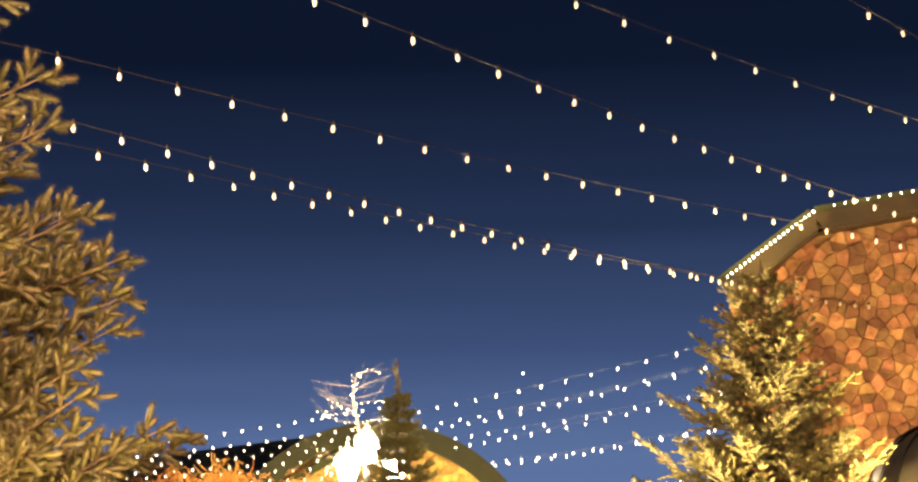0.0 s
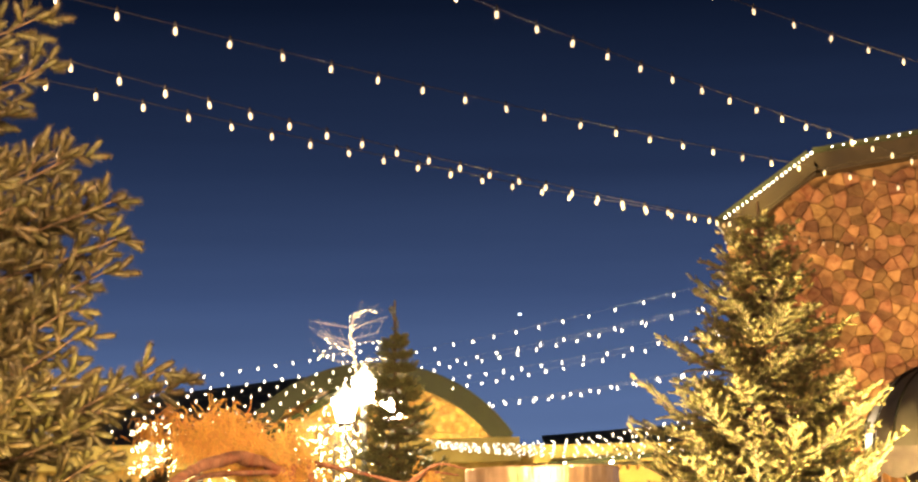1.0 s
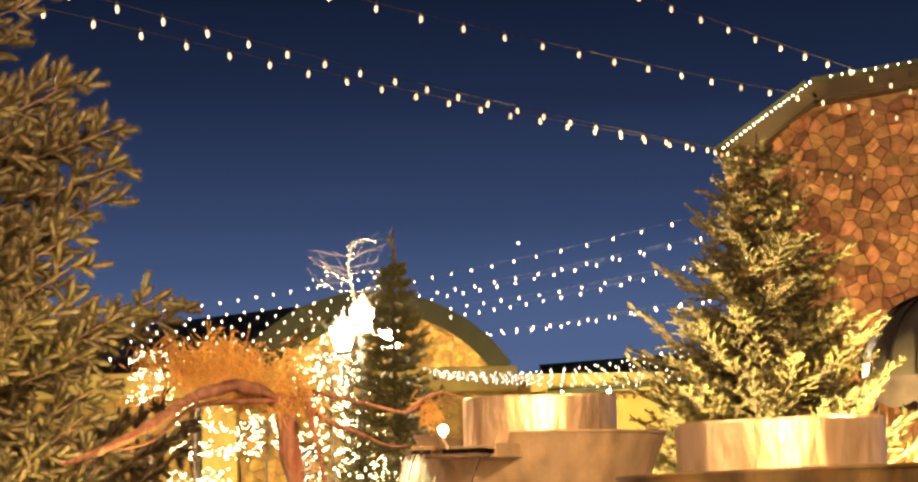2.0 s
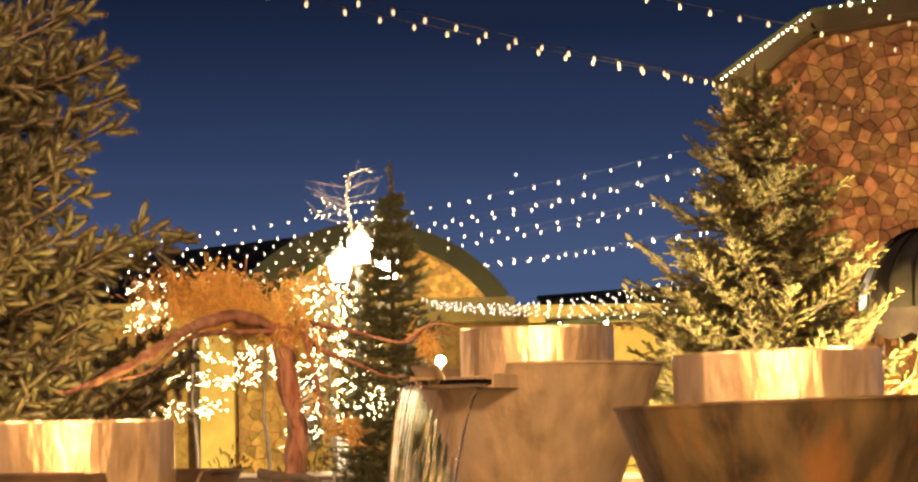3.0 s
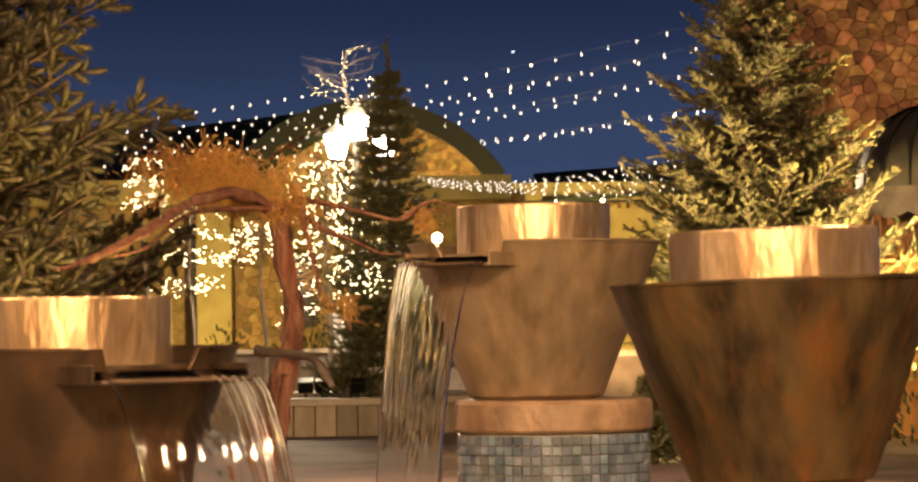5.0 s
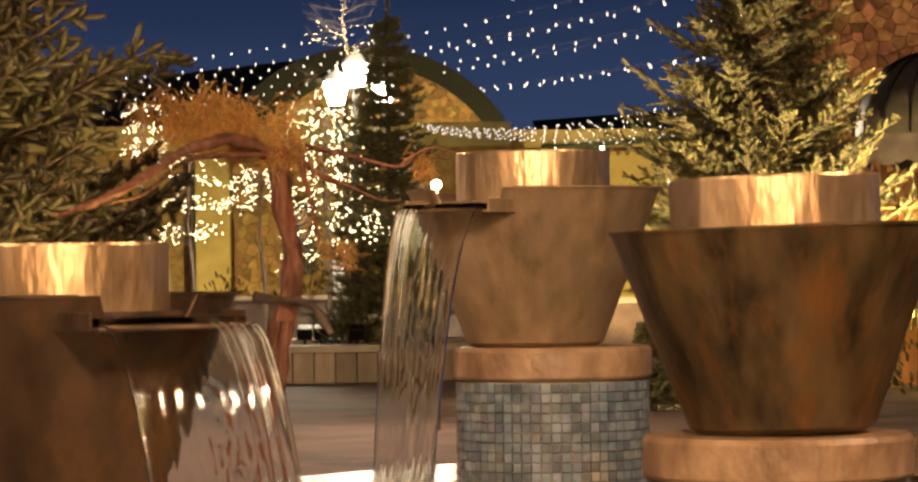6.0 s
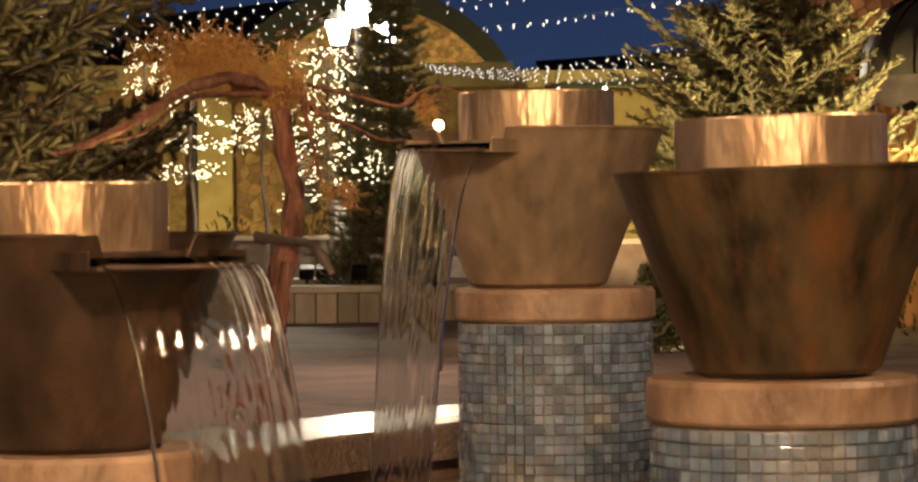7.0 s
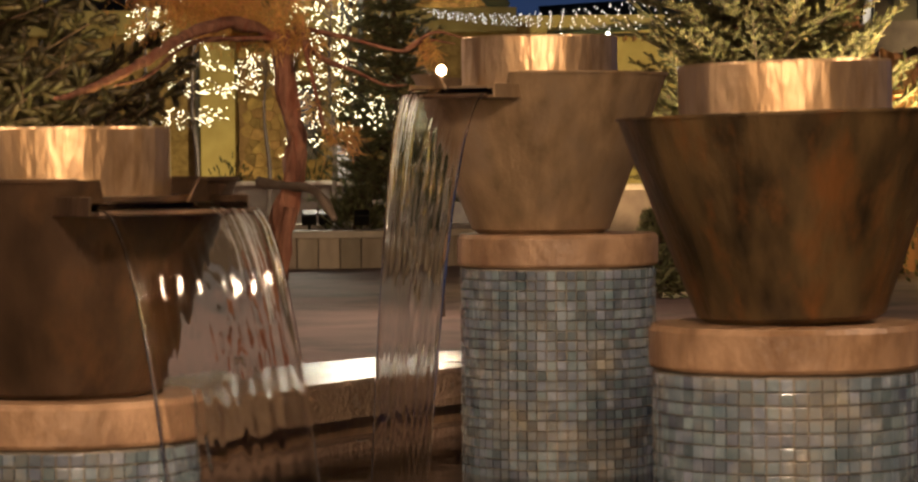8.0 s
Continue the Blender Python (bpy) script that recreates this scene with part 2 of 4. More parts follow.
M_INK = mat("grey_bars", (0.15, 0.14, 0.14), (0.25, 0.24, 0.23), 8, 0.7, 0, 0, 60)
M_BULB = glow("frosted_bulb", (1.0, 0.87, 0.72), 0.13)
M_BULB_DIM = glow("unlit_bulb", (0.5, 0.4, 0.3), 0.01)
M_BULB_FAR = glow("bright_bulb", (1.0, 0.92, 0.78), 2.4)
M_FAIRY = glow("fairy_light", (1.0, 0.85, 0.48), 8.0)
M_LED = glow("roof_light", (1.0, 0.95, 0.78), 5.0)
M_LANTERN = glow("lantern_glass", (1.0, 0.9, 0.72), 30.0)
M_GLOBE = glow("globe_glass", (1.0, 0.9, 0.68), 9.0)
M_STAR = glow("evening_star", (0.7, 0.85, 1.0), 2.0)

# ---------------------------------------------------------------- mesh helpers


def mesh_of(bm, name, smooth=False):
    me = bpy.data.meshes.new(name)
    bmesh.ops.recalc_face_normals(bm, faces=bm.faces)
    bm.to_mesh(me)
    bm.free()
    if smooth:
        me.polygons.foreach_set("use_smooth", [True] * len(me.polygons))
    return me


def part(name, bm, material, parent=None, label="", smooth=False):
    """Links a bmesh, or a finished mesh, as one object under a thing or part."""
    me = mesh_of(bm, name, smooth) if isinstance(bm, bmesh.types.BMesh) else bm
    if material and not me.materials:
        me.materials.append(material)
    ob = new(name, me)
    if parent:
        ob.parent = parent
    return tagged(ob, label)


def thing(name, place, label, category, group="", kind=""):
    ob = new(name)
    ob.empty_display_size = 0.1
    ob.location = place
    return tagged(ob, label, category, group, kind)


def add_box(bm, size, place=(0, 0, 0), turn=None, bevel=0.0):
    r = bmesh.ops.create_cube(bm, size=1.0)
    vs = r["verts"]
    bmesh.ops.scale(bm, vec=size, verts=vs)
    if bevel:
        es = {e for v in vs for e in v.link_edges}
        made = bmesh.ops.bevel(bm, geom=list(es), offset=bevel, segments=2, affect="EDGES", profile=0.6)
        vs = list({v for f in made["faces"] for v in f.verts} | {v for v in vs if v.is_valid})
    m = Matrix.Translation(place)
    if turn:
        m = m @ turn
    bmesh.ops.transform(bm, matrix=m, verts=vs)
    return bm


def box(size, place=(0, 0, 0), turn=None, bevel=0.0):
    return add_box(bmesh.new(), size, place, turn, bevel)


def add_lathe(bm, profile, segs=48, place=(0, 0, 0), closed=False, start=0.0, sweep=360.0):
    """Turns a profile of (radius, height) about the z axis."""
    full = sweep >= 360
    n = segs if full else segs + 1
    rings = []
    for i in range(n):
        a = radians(start + sweep * i / segs)
        c, s = math.cos(a), math.sin(a)
        rings.append([bm.verts.new((place[0] + r * c, place[1] + r * s, place[2] + z)) for r, z in profile])
    k = len(profile)
    for i in range(segs):
        a, b = rings[i], rings[(i + 1) % n]
        for j in range(k if closed else k - 1):
            j2 = (j + 1) % k
            bm.faces.new((a[j], b[j], b[j2], a[j2]))
    if not full and closed:
        bm.faces.new(rings[0][::-1])
        bm.faces.new(rings[-1])
    return bm


def lathe(profile, segs=48, place=(0, 0, 0), closed=False, start=0.0, sweep=360.0):
    return add_lathe(bmesh.new(), profile, segs, place, closed, start, sweep)


def smooth_path(points, steps):
    pts = [Vector(p) for p in points]
    out = []
    for i in range(len(pts) - 1):
        a, b, c, d = pts[max(i - 1, 0)], pts[i], pts[i + 1], pts[min(i + 2, len(pts) - 1)]
        for k in range(steps):
            t = k / steps
            out.append(0.5 * ((2 * b) + (c - a) * t + (2 * a - 5 * b + 4 * c - d) * t * t + (3 * b - a - 3 * c + d) * t ** 3))
    out.append(pts[-1])
    return out


def add_tube(bm, points, r0, r1, sides=8, wobble=0.0):
    pts = [Vector(p) for p in points]
    rings, up = [], Vector((0.13, 0.31, 0.94))
    for i, p in enumerate(pts):
        d = (pts[min(i + 1, len(pts) - 1)] - pts[max(i - 1, 0)]).normalized()
        x = d.cross(up)
        x = x.normalized() if x.length > 1e-4 else Vector((1, 0, 0))
        y = d.cross(x)
        r = r0 + (r1 - r0) * i / max(len(pts) - 1, 1)
        ring = []
        for k in range(sides):
            a = 2 * math.pi * k / sides
            q = r * (1 + wobble * noise.noise(p * 9 + Vector((math.cos(a), math.sin(a), 0)) * 2))
            ring.append(bm.verts.new(p + x * math.cos(a) * q + y * math.sin(a) * q))
        rings.append(ring)
    for a, b in zip(rings, rings[1:]):
        for k in range(sides):
            bm.faces.new((a[k], a[(k + 1) % sides], b[(k + 1) % sides], b[k]))
    bm.faces.new(rings[0][::-1])
    bm.faces.new(rings[-1])
    return bm


def tube(points, r0, r1, sides=8, wobble=0.0):
    return add_tube(bmesh.new(), points, r0, r1, sides, wobble)


def shoots_mesh(name, starts, ways, length, radius, needles, width, rng, core=0.45, lean=0.55, sides=5):
    """Many needle-covered shoots in one mesh: a spindle core and thin needles round it."""
    n = len(starts)
    starts, ways = np.asarray(starts, float), np.asarray(ways, float)
    ways = ways / np.linalg.norm(ways, axis=1, keepdims=True)
    ln = length * rng.uniform(0.7, 1.3, n)[:, None]
    ref = np.tile([[0.3, 0.2, 0.93]], (n, 1))
    side = np.cross(ways, ref)
    side /= np.linalg.norm(side, axis=1, keepdims=True) + 1e-9
    other = np.cross(ways, side)
    verts, faces = [], []
    ang = np.arange(sides) * 2 * np.pi / sides
    mids = []
    for frac, rad in ((0.06, core * 0.8), (0.8, core), (0.98, core * 0.62)):
        mids.append(starts[:, None] + ways[:, None] * (ln * frac)[:, None] + radius * rad * (side[:, None] * np.cos(ang)[None, :, None] + other[:, None] * np.sin(ang)[None, :, None]))
    core_v = np.concatenate([starts[:, None], *mids, (starts + ways * ln * 1.04)[:, None]], 1)
    cf = []
    for k in range(sides):
        j = (k + 1) % sides
        cf += [(0, 1 + j, 1 + k), (1 + 2 * sides + k, 1 + 2 * sides + j, 1 + 3 * sides)]
        for r in (1, 1 + sides):
            cf += [(r + k, r + j, r + sides + j), (r + k, r + sides + j, r + sides + k)]
    cf = np.array(cf)
    ring = 2 + 3 * sides
    verts.append(core_v.reshape(-1, 3))
    faces.append((cf[None] + ring * np.arange(n)[:, None, None]).reshape(-1, 3))
    base = ring * n
    a = rng.uniform(0, 2 * np.pi, (n, needles))
    f = rng.uniform(0.02, 1.0, (n, needles))
    out = side[:, None] * np.cos(a)[..., None] + other[:, None] * np.sin(a)[..., None]
    along = np.cross(ways[:, None], out)
    root = starts[:, None] + ways[:, None] * (f * ln)[..., None]
    reach = radius * rng.uniform(0.75, 1.15, (n, needles))[..., None]
    tip = root + out * reach * (1.0 - 0.3 * f[..., None] ** 3) + ways[:, None] * reach * (lean * (0.6 + 0.8 * f[..., None]))
    tri = np.stack([root - along * width, root + along * width, tip], 2).reshape(-1, 3)
    verts.append(tri)
    faces.append(base + np.arange(len(tri)).reshape(-1, 3))
    v, fc = np.concatenate(verts), np.concatenate(faces)
    me = bpy.data.meshes.new(name)
    me.vertices.add(len(v))
    me.vertices.foreach_set("co", v.ravel())
    me.loops.add(fc.size)
    me.loops.foreach_set("vertex_index", fc.ravel().astype(np.int32))
    me.polygons.add(len(fc))
    me.polygons.foreach_set("loop_start", np.arange(0, fc.size, 3, dtype=np.int32))
    me.update(calc_edges=True)
    return me


def conifer(name, place, height, label, needle_material, limbs, bark, shoot_length, shoot_radius, needles, needle_width, twig_gap, seed, trunk_radius=0.08, shed=1.0, blunt=0.55, core=0.45, sides=5):
    """limbs: (height on the trunk, direction in degrees, reach, rise of the tip)."""
    rng = np.random.default_rng(seed)
    tree = thing(name, place, label, "tree")
    part("trunk", tube(smooth_path([(0, 0, 0), (0.02, 0.01, height * 0.35), (-0.01, 0, height * 0.7), (0, 0, height)], 5), trunk_radius, 0.012, 8, 0.3), bark, tree)
    wood = bmesh.new()
    starts, ways = [], []
    for h, az, reach, rise in limbs:
        a = radians(az)
        d = np.array([math.cos(a), math.sin(a), 0.0])
        q = np.array([-d[1], d[0], 0.0])
        bend = rng.uniform(-0.12, 0.12) * reach
        pts = [np.array([0, 0, h]) + d * reach * t + q * bend * t * t + np.array([0, 0, 1]) * (rise * t ** 1.6 - 0.10 * reach * math.sin(math.pi * t)) for t in np.linspace(0, 1, 7)]
        add_tube(wood, [Vector(p) for p in pts], 0.012 + 0.012 * reach, 0.004, 5)
        count = max(3, int(reach / twig_gap))
        for k in range(count + 1):
            t = (0.22 + 0.78 * k / count) * shed + (1 - shed)
            i = min(int(t * 6), 5)
            p = pts[i] + (pts[i + 1] - pts[i]) * (t * 6 - i)
            axis = pts[i + 1] - pts[i]
            axis = axis / np.linalg.norm(axis)
            for sgn in (-1, 1, 0):
                w = axis * 0.75 + q * sgn * rng.uniform(0.5, 0.9) + np.array([0, 0, rng.uniform(-0.25, 0.4)])
                if sgn == 0:
                    w = axis * 0.8 + np.array([0, 0, rng.uniform(-0.5, 0.8)]) + q * rng.uniform(-0.3, 0.3)
                w = w / np.linalg.norm(w)
                length = min(reach * 0.42 * (1.12 - t), 0.45 * reach) * rng.uniform(0.6, 1.2) + shoot_length * 0.25
                steps = max(1, int(length / (shoot_length * 0.62)))
                tip = p + w * length
                add_tube(wood, [Vector(p), Vector(tip)], 0.005, 0.002, 3)
                for s in range(steps + 1):
                    o = p + w * length * (s / (steps + 0.5))
                    for b in (-1, 1):
                        if rng.random() < 0.82:
                            y = w * 0.8 + np.cross(w, [0, 0, 1]) * b * rng.uniform(0.3, 0.9) + np.array([0, 0, rng.uniform(-0.3, 0.5)])
                            starts.append(o)
                            ways.append(y)
                starts.append(tip)
                ways.append(w + np.array([0, 0, rng.uniform(-0.1, 0.3)]))
    tagged(part("branchwork", wood, bark, tree), kind="stuff")
    me = shoots_mesh("crown", starts, ways, shoot_length, shoot_radius, needles, needle_width, rng, core, blunt, sides)
    crown = part("crown", me, needle_material, tree)
    tagged(crown, kind="stuff")
    return tree, starts


def whorls(height, bottom, radius, levels, around, rng, rise=0.12, power=0.9, low=0.62, gaps=0.0):
    rows = []
    for i in range(levels):
        h = bottom + (height - bottom) * (i / levels) ** 0.95
        for k in range(around):
            if rng.random() < gaps:
                continue
            reach = radius * (1 - (h - bottom) / (height - bottom)) ** power * rng.uniform(low, 1.1) + 0.05
            rows.append((h + rng.uniform(-0.06, 0.06), 360 * (k + 0.5 * (i % 2)) / around + rng.uniform(-18, 18), reach, rise * reach * rng.uniform(0.2, 2.0)))
    return rows

# ---------------------------------------------------------------- ground
bm = bmesh.new()
bmesh.ops.create_grid(bm, x_segments=8, y_segments=8, size=900)
ground = part("ground", bm, M_PAVE)
tagged(ground, "mauve-grey concrete paving of the square", "pavement", kind="structure")

# plain wall added behind the camera, out of view, for warm metal reflections
reflector_wall = part("reflector_wall", box((44.0, 0.4, 5.5), (0, -8.6, 2.75), None, 0.02), M_PLASTER)
tagged(reflector_wall, "plain ochre plaster wall added out of view for reflections", "wall", kind="structure")

# ---------------------------------------------------------------- building with the stone wall
WALL_Y, WALL_X0, WALL_X1 = 36.0, 3.3, 8.3
EAVES = [(3.18, 5.62), (4.34, 6.45), (8.5, 7.1)]


def wall_top(x):
    for (xa, za), (xb, zb) in zip(EAVES, EAVES[1:]):
        if x <= xb:
            return za + (zb - za) * (x - xa) / (xb - xa)
    return EAVES[-1][1]


stone_house = thing("stone_building", (0, WALL_Y, 0), "tall building of rough orange-brown stone with lit eaves", "building")
bm = bmesh.new()
outline = [(WALL_X0, 0), (WALL_X1, 0)] + [(WALL_X1, wall_top(WALL_X1) - 0.1), (4.34, 6.33), (WALL_X0, 5.6)]
front = [bm.verts.new((x, 0.06, z)) for x, z in outline]
back = [bm.verts.new((x + 1.6, 8.0, z)) for x, z in outline]
bm.faces.new(front)
bm.faces.new(back[::-1])
for i in range(len(outline)):
    j = (i + 1) % len(outline)
    bm.faces.new((front[j], front[i], back[i], back[j]))
wall = part("wall", bm, M_MORTAR, stone_house)
for (xa, za), (xb, zb) in zip(EAVES, EAVES[1:]):
    d = Vector((xb - xa, 0, zb - za))
    turn = Matrix.Rotation(-math.atan2(d.z, d.x), 4, "Y")
    mid = Vector(((xa + xb) / 2, 0, (za + zb) / 2))
    up = Vector((-d.z, 0, d.x)).normalized()
    part("fascia", box((d.length + 0.02, 0.07, 0.2), mid + Vector((0, -0.42, 0)) - up * 0.02, turn, 0.008), M_FASCIA, stone_house)
    part("soffit", box((d.length, 0.44, 0.04), mid + Vector((0, -0.17, 0)) - up * 0.14, turn), M_FASCIA, stone_house)
    bm = bmesh.new()
    ring = []
    for off, shift in ((-0.47, 0.0), (8.0, 1.75)):
        for px, pz, lift in ((xa, za, 0.08), (xb, zb, 0.08), (xb, zb, 0.15), (xa, za, 0.15)):
            ring.append(bm.verts.new(Vector((px + shift, off, pz)) + up * lift))
    for f in ((0, 1, 2, 3), (7, 6, 5, 4), (0, 4, 5, 1), (1, 5, 6, 2), (2, 6, 7, 3), (3, 7, 4, 0)):
        bm.faces.new([ring[k] for k in f])
    part("roof", bm, M_ROOF, stone_house)



def stone_cells(x0, x1, z0, z1, w, h, rng):
    """Irregular polygons that fill a wall: each seed's nearest region, clipped by its neighbours."""
    nx, nz = int((x1 - x0) / w), int((z1 - z0) / h)
    seeds = {}
    for i in range(-1, nx + 2):
        for k in range(-1, nz + 2):
            seeds[i, k] = (x0 + (i + 0.5 + 0.5 * (k % 2) + rng.uniform(-0.48, 0.48)) * w, z0 + (k + 0.5 + rng.uniform(-0.48, 0.48)) * h)
    for i in range(nx + 1):
        for k in range(nz + 1):
            c = seeds[i, k]
            poly = [(c[0] - w * 1.5, c[1] - h * 1.5), (c[0] + w * 1.5, c[1] - h * 1.5), (c[0] + w * 1.5, c[1] + h * 1.5), (c[0] - w * 1.5, c[1] + h * 1.5)]
            for a in range(i - 2, i + 3):
                for b in range(k - 2, k + 3):
                    s = seeds.get((a, b))
                    if s is None or (a, b) == (i, k):
                        continue
                    mx, mz, dx, dz = (c[0] + s[0]) / 2, (c[1] + s[1]) / 2, s[0] - c[0], s[1] - c[1]
                    clipped = []
                    for p, q in zip(poly, poly[1:] + poly[:1]):
                        dp, dq = (p[0] - mx) * dx + (p[1] - mz) * dz, (q[0] - mx) * dx + (q[1] - mz) * dz
                        if dp <= 0:
                            clipped.append(p)
                        if dp * dq < 0:
                            t = dp / (dp - dq)
                            clipped.append((p[0] + (q[0] - p[0]) * t, p[1] + (q[1] - p[1]) * t))
                    poly = clipped
                    if len(poly) < 3:
                        break
                if len(poly) < 3:
                    break
            if len(poly) >= 3:
                yield c, poly


def stone_mesh(c, poly, depth, gap, rng):
    """One stone: its outline drawn in by the joint, rounded towards the face."""
    bm = bmesh.new()
    rings = []
    lean_x, lean_z = rng.uniform(-0.16, 0.16), rng.uniform(-0.16, 0.16)
    for shrink, y in ((gap, 0.0), (gap, -depth * 0.6), (gap + 0.004, -depth), (gap + 0.016, -depth * 1.08 - 0.003)):
        ring = []
        for x, z in poly:
            d = math.hypot(x - c[0], z - c[1])
            f = max(0.3, 1 - shrink / max(d, 0.01))
            ring.append(bm.verts.new(((x - c[0]) * f, y + (lean_x * (x - c[0]) + lean_z * (z - c[1]) + rng.uniform(-0.01, 0.01)) * (y < -0.01), (z - c[1]) * f)))
        rings.append(ring)
    k = len(poly)
    for a, b in zip(rings, rings[1:]):
        for j in range(k):
            bm.faces.new((a[j], a[(j + 1) % k], b[(j + 1) % k], b[j]))
    bm.faces.new(rings[-1])
    return bm


rng = random.Random(5)
rest, singles = bmesh.new(), 0
for c, poly in stone_cells(WALL_X0, 5.9, 1.9, 6.7, 0.17, 0.135, rng):
    if c[0] < WALL_X0 + 0.08 or c[1] > wall_top(c[0]) - 0.24:
        continue
    bm = stone_mesh(c, poly, rng.uniform(0.025, 0.055), 0.001, rng)
    if singles < 298 and c[1] > 3.3 + 0.6 * (c[0] < 4.2):
        singles += 1
        part("stone", bm, M_STONE, wall).location = (c[0], 0.05, c[1])
    else:
        bmesh.ops.translate(bm, vec=(c[0], 0.05, c[1]), verts=bm.verts)
        me = mesh_of(bm, "stone")
        rest.from_mesh(me)
        bpy.data.meshes.remove(me)
tagged(part("stonework", rest, M_STONE, stone_house), "rough brown wall stones", kind="stuff")

# lights along the eaves
for (p0, p1, n) in (((3.2, 5.72), (4.34, 6.54), 21), ((4.5, 6.58), (6.3, 6.86), 13)):
    eave_lights = thing("eave_lights", (0, WALL_Y - 0.45, 0), "row of small white lights along the eaves", "string lights")
    part("cable", tube([(p0[0], 0, p0[1]), (p1[0], 0, p1[1])], 0.008, 0.008, 5), M_CABLE, eave_lights)
    bm = bmesh.new()
    bmesh.ops.create_icosphere(bm, subdivisions=1, radius=0.0155)
    bead = mesh_of(bm, "bulb", True)
    for i in range(n):
        t = (i + 0.5) / n
        ob = part("bulb", bead, M_LED, eave_lights)
        ob.location = (p0[0] + (p1[0] - p0[0]) * t, -0.01, p0[1] + (p1[1] - p0[1]) * t + 0.02)

# kiosk with the domed metal roof beside the wall
kiosk = thing("kiosk", (5.42, 33.2, 0), "round kiosk with a dark standing-seam metal dome", "kiosk")
dome = [(0.93 * math.cos(a), 2.78 + 0.95 * math.sin(a)) for a in np.linspace(0.0, 1.5, 12)]
roof = part("dome", lathe(dome + [(0.05, 3.75)], 40), M_SEAM, kiosk, smooth=True)
for k in range(18):
    a = radians(20 * k + 4)
    part("seam", tube([(r * 1.012 * math.cos(a), r * 1.012 * math.sin(a), z + 0.01) for r, z in dome], 0.014, 0.014, 4), M_BLACK, roof)
bm = bmesh.new()
lower, upper = [], []
for i in range(145):
    a = 2 * math.pi * i / 144
    upper.append(bm.verts.new((0.9 * math.cos(a), 0.9 * math.sin(a), 2.8)))
    lower.append(bm.verts.new((0.88 * math.cos(a), 0.88 * math.sin(a), 2.5 - 0.07 * abs(math.sin(6 * a)))))
for i in range(144):
    bm.faces.new((lower[i], lower[i + 1], upper[i + 1], upper[i]))
bmesh.ops.solidify(bm, geom=bm.faces[:], thickness=0.012)
part("valance", bm, M_VALANCE, kiosk, "mauve scalloped canvas valance")
for k in range(6):
    a = radians(60 * k + 15)
    part("post", box((0.08, 0.08, 2.6), (0.74 * math.cos(a), 0.74 * math.sin(a), 1.3), None, 0.01), M_WOOD, kiosk)
part("counter", lathe([(0.78, 0.0), (0.78, 1.95), (0.86, 1.97), (0.86, 2.05), (0.0, 2.05)], 32), M_WOOD, kiosk)

# ---------------------------------------------------------------- arched hall
hall = thing("arched_hall", (0, 66, 0), "hall with dark barrel roof and stone gable", "building")
ARC_X, ARC_R, ARC_Z, HALF = -2.05, 3.74, 2.69, 3.1


def arch_points(radius, half, n=28):
    lim = math.asin(half / radius)
    return [(ARC_X + radius * math.sin(a), ARC_Z + radius * math.cos(a)) for a in np.linspace(-lim, lim, n)]


def arch_slab(outer, inner, y0, y1):
    bm = bmesh.new()
    rows = []
    for (xo, zo), (xi, zi) in zip(outer, inner):
        rows.append([bm.verts.new(p) for p in ((xo, y0, zo), (xo, y1, zo), (xi, y1, zi), (xi, y0, zi))])
    for a, b in zip(rows, rows[1:]):
        for j in range(4):
            bm.faces.new((a[j], b[j], b[(j + 1) % 4], a[(j + 1) % 4]))
    bm.faces.new(rows[0][::-1])
    bm.faces.new(rows[-1])
    return bm


part("fascia", arch_slab(arch_points(ARC_R, HALF), arch_points(ARC_R - 0.45, HALF - 0.27), -1.0, -0.8), M_OLIVE, hall)
part("roof", arch_slab(arch_points(ARC_R - 0.02, HALF - 0.02), arch_points(ARC_R - 0.2, HALF - 0.12), -0.8, 40.0), M_ROOF, hall)
bm = bmesh.new()
pts = [(ARC_X + 2.85, 0.0)] + arch_points(ARC_R - 0.22, 2.85)[::-1] + [(ARC_X - 2.85, 0.0)]
front = [bm.verts.new((x, 0, z)) for x, z in pts]
back = [bm.verts.new((x, 0.5, z)) for x, z in pts]
bm.faces.new(front)
bm.faces.new(back[::-1])
for i in range(len(pts)):
    j = (i + 1) % len(pts)
    bm.faces.new((front[j], front[i], back[i], back[j]))
gable = part("gable_wall", bm, M_MORTAR, hall)
rng = random.Random(11)
for c, poly in stone_cells(-4.9, 0.85, 2.9, 6.2, 0.19, 0.15, rng):
    dx, dz = c[0] - ARC_X, c[1] - ARC_Z
    if math.hypot(dx, dz) > ARC_R - 0.36 and c[1] > ARC_Z or abs(dx) > 2.78:
        continue
    ob = part("stone", stone_mesh(c, poly, rng.uniform(0.02, 0.05), 0.002, rng), M_GABLE, gable)
    ob.location = (c[0], -0.005, c[1])
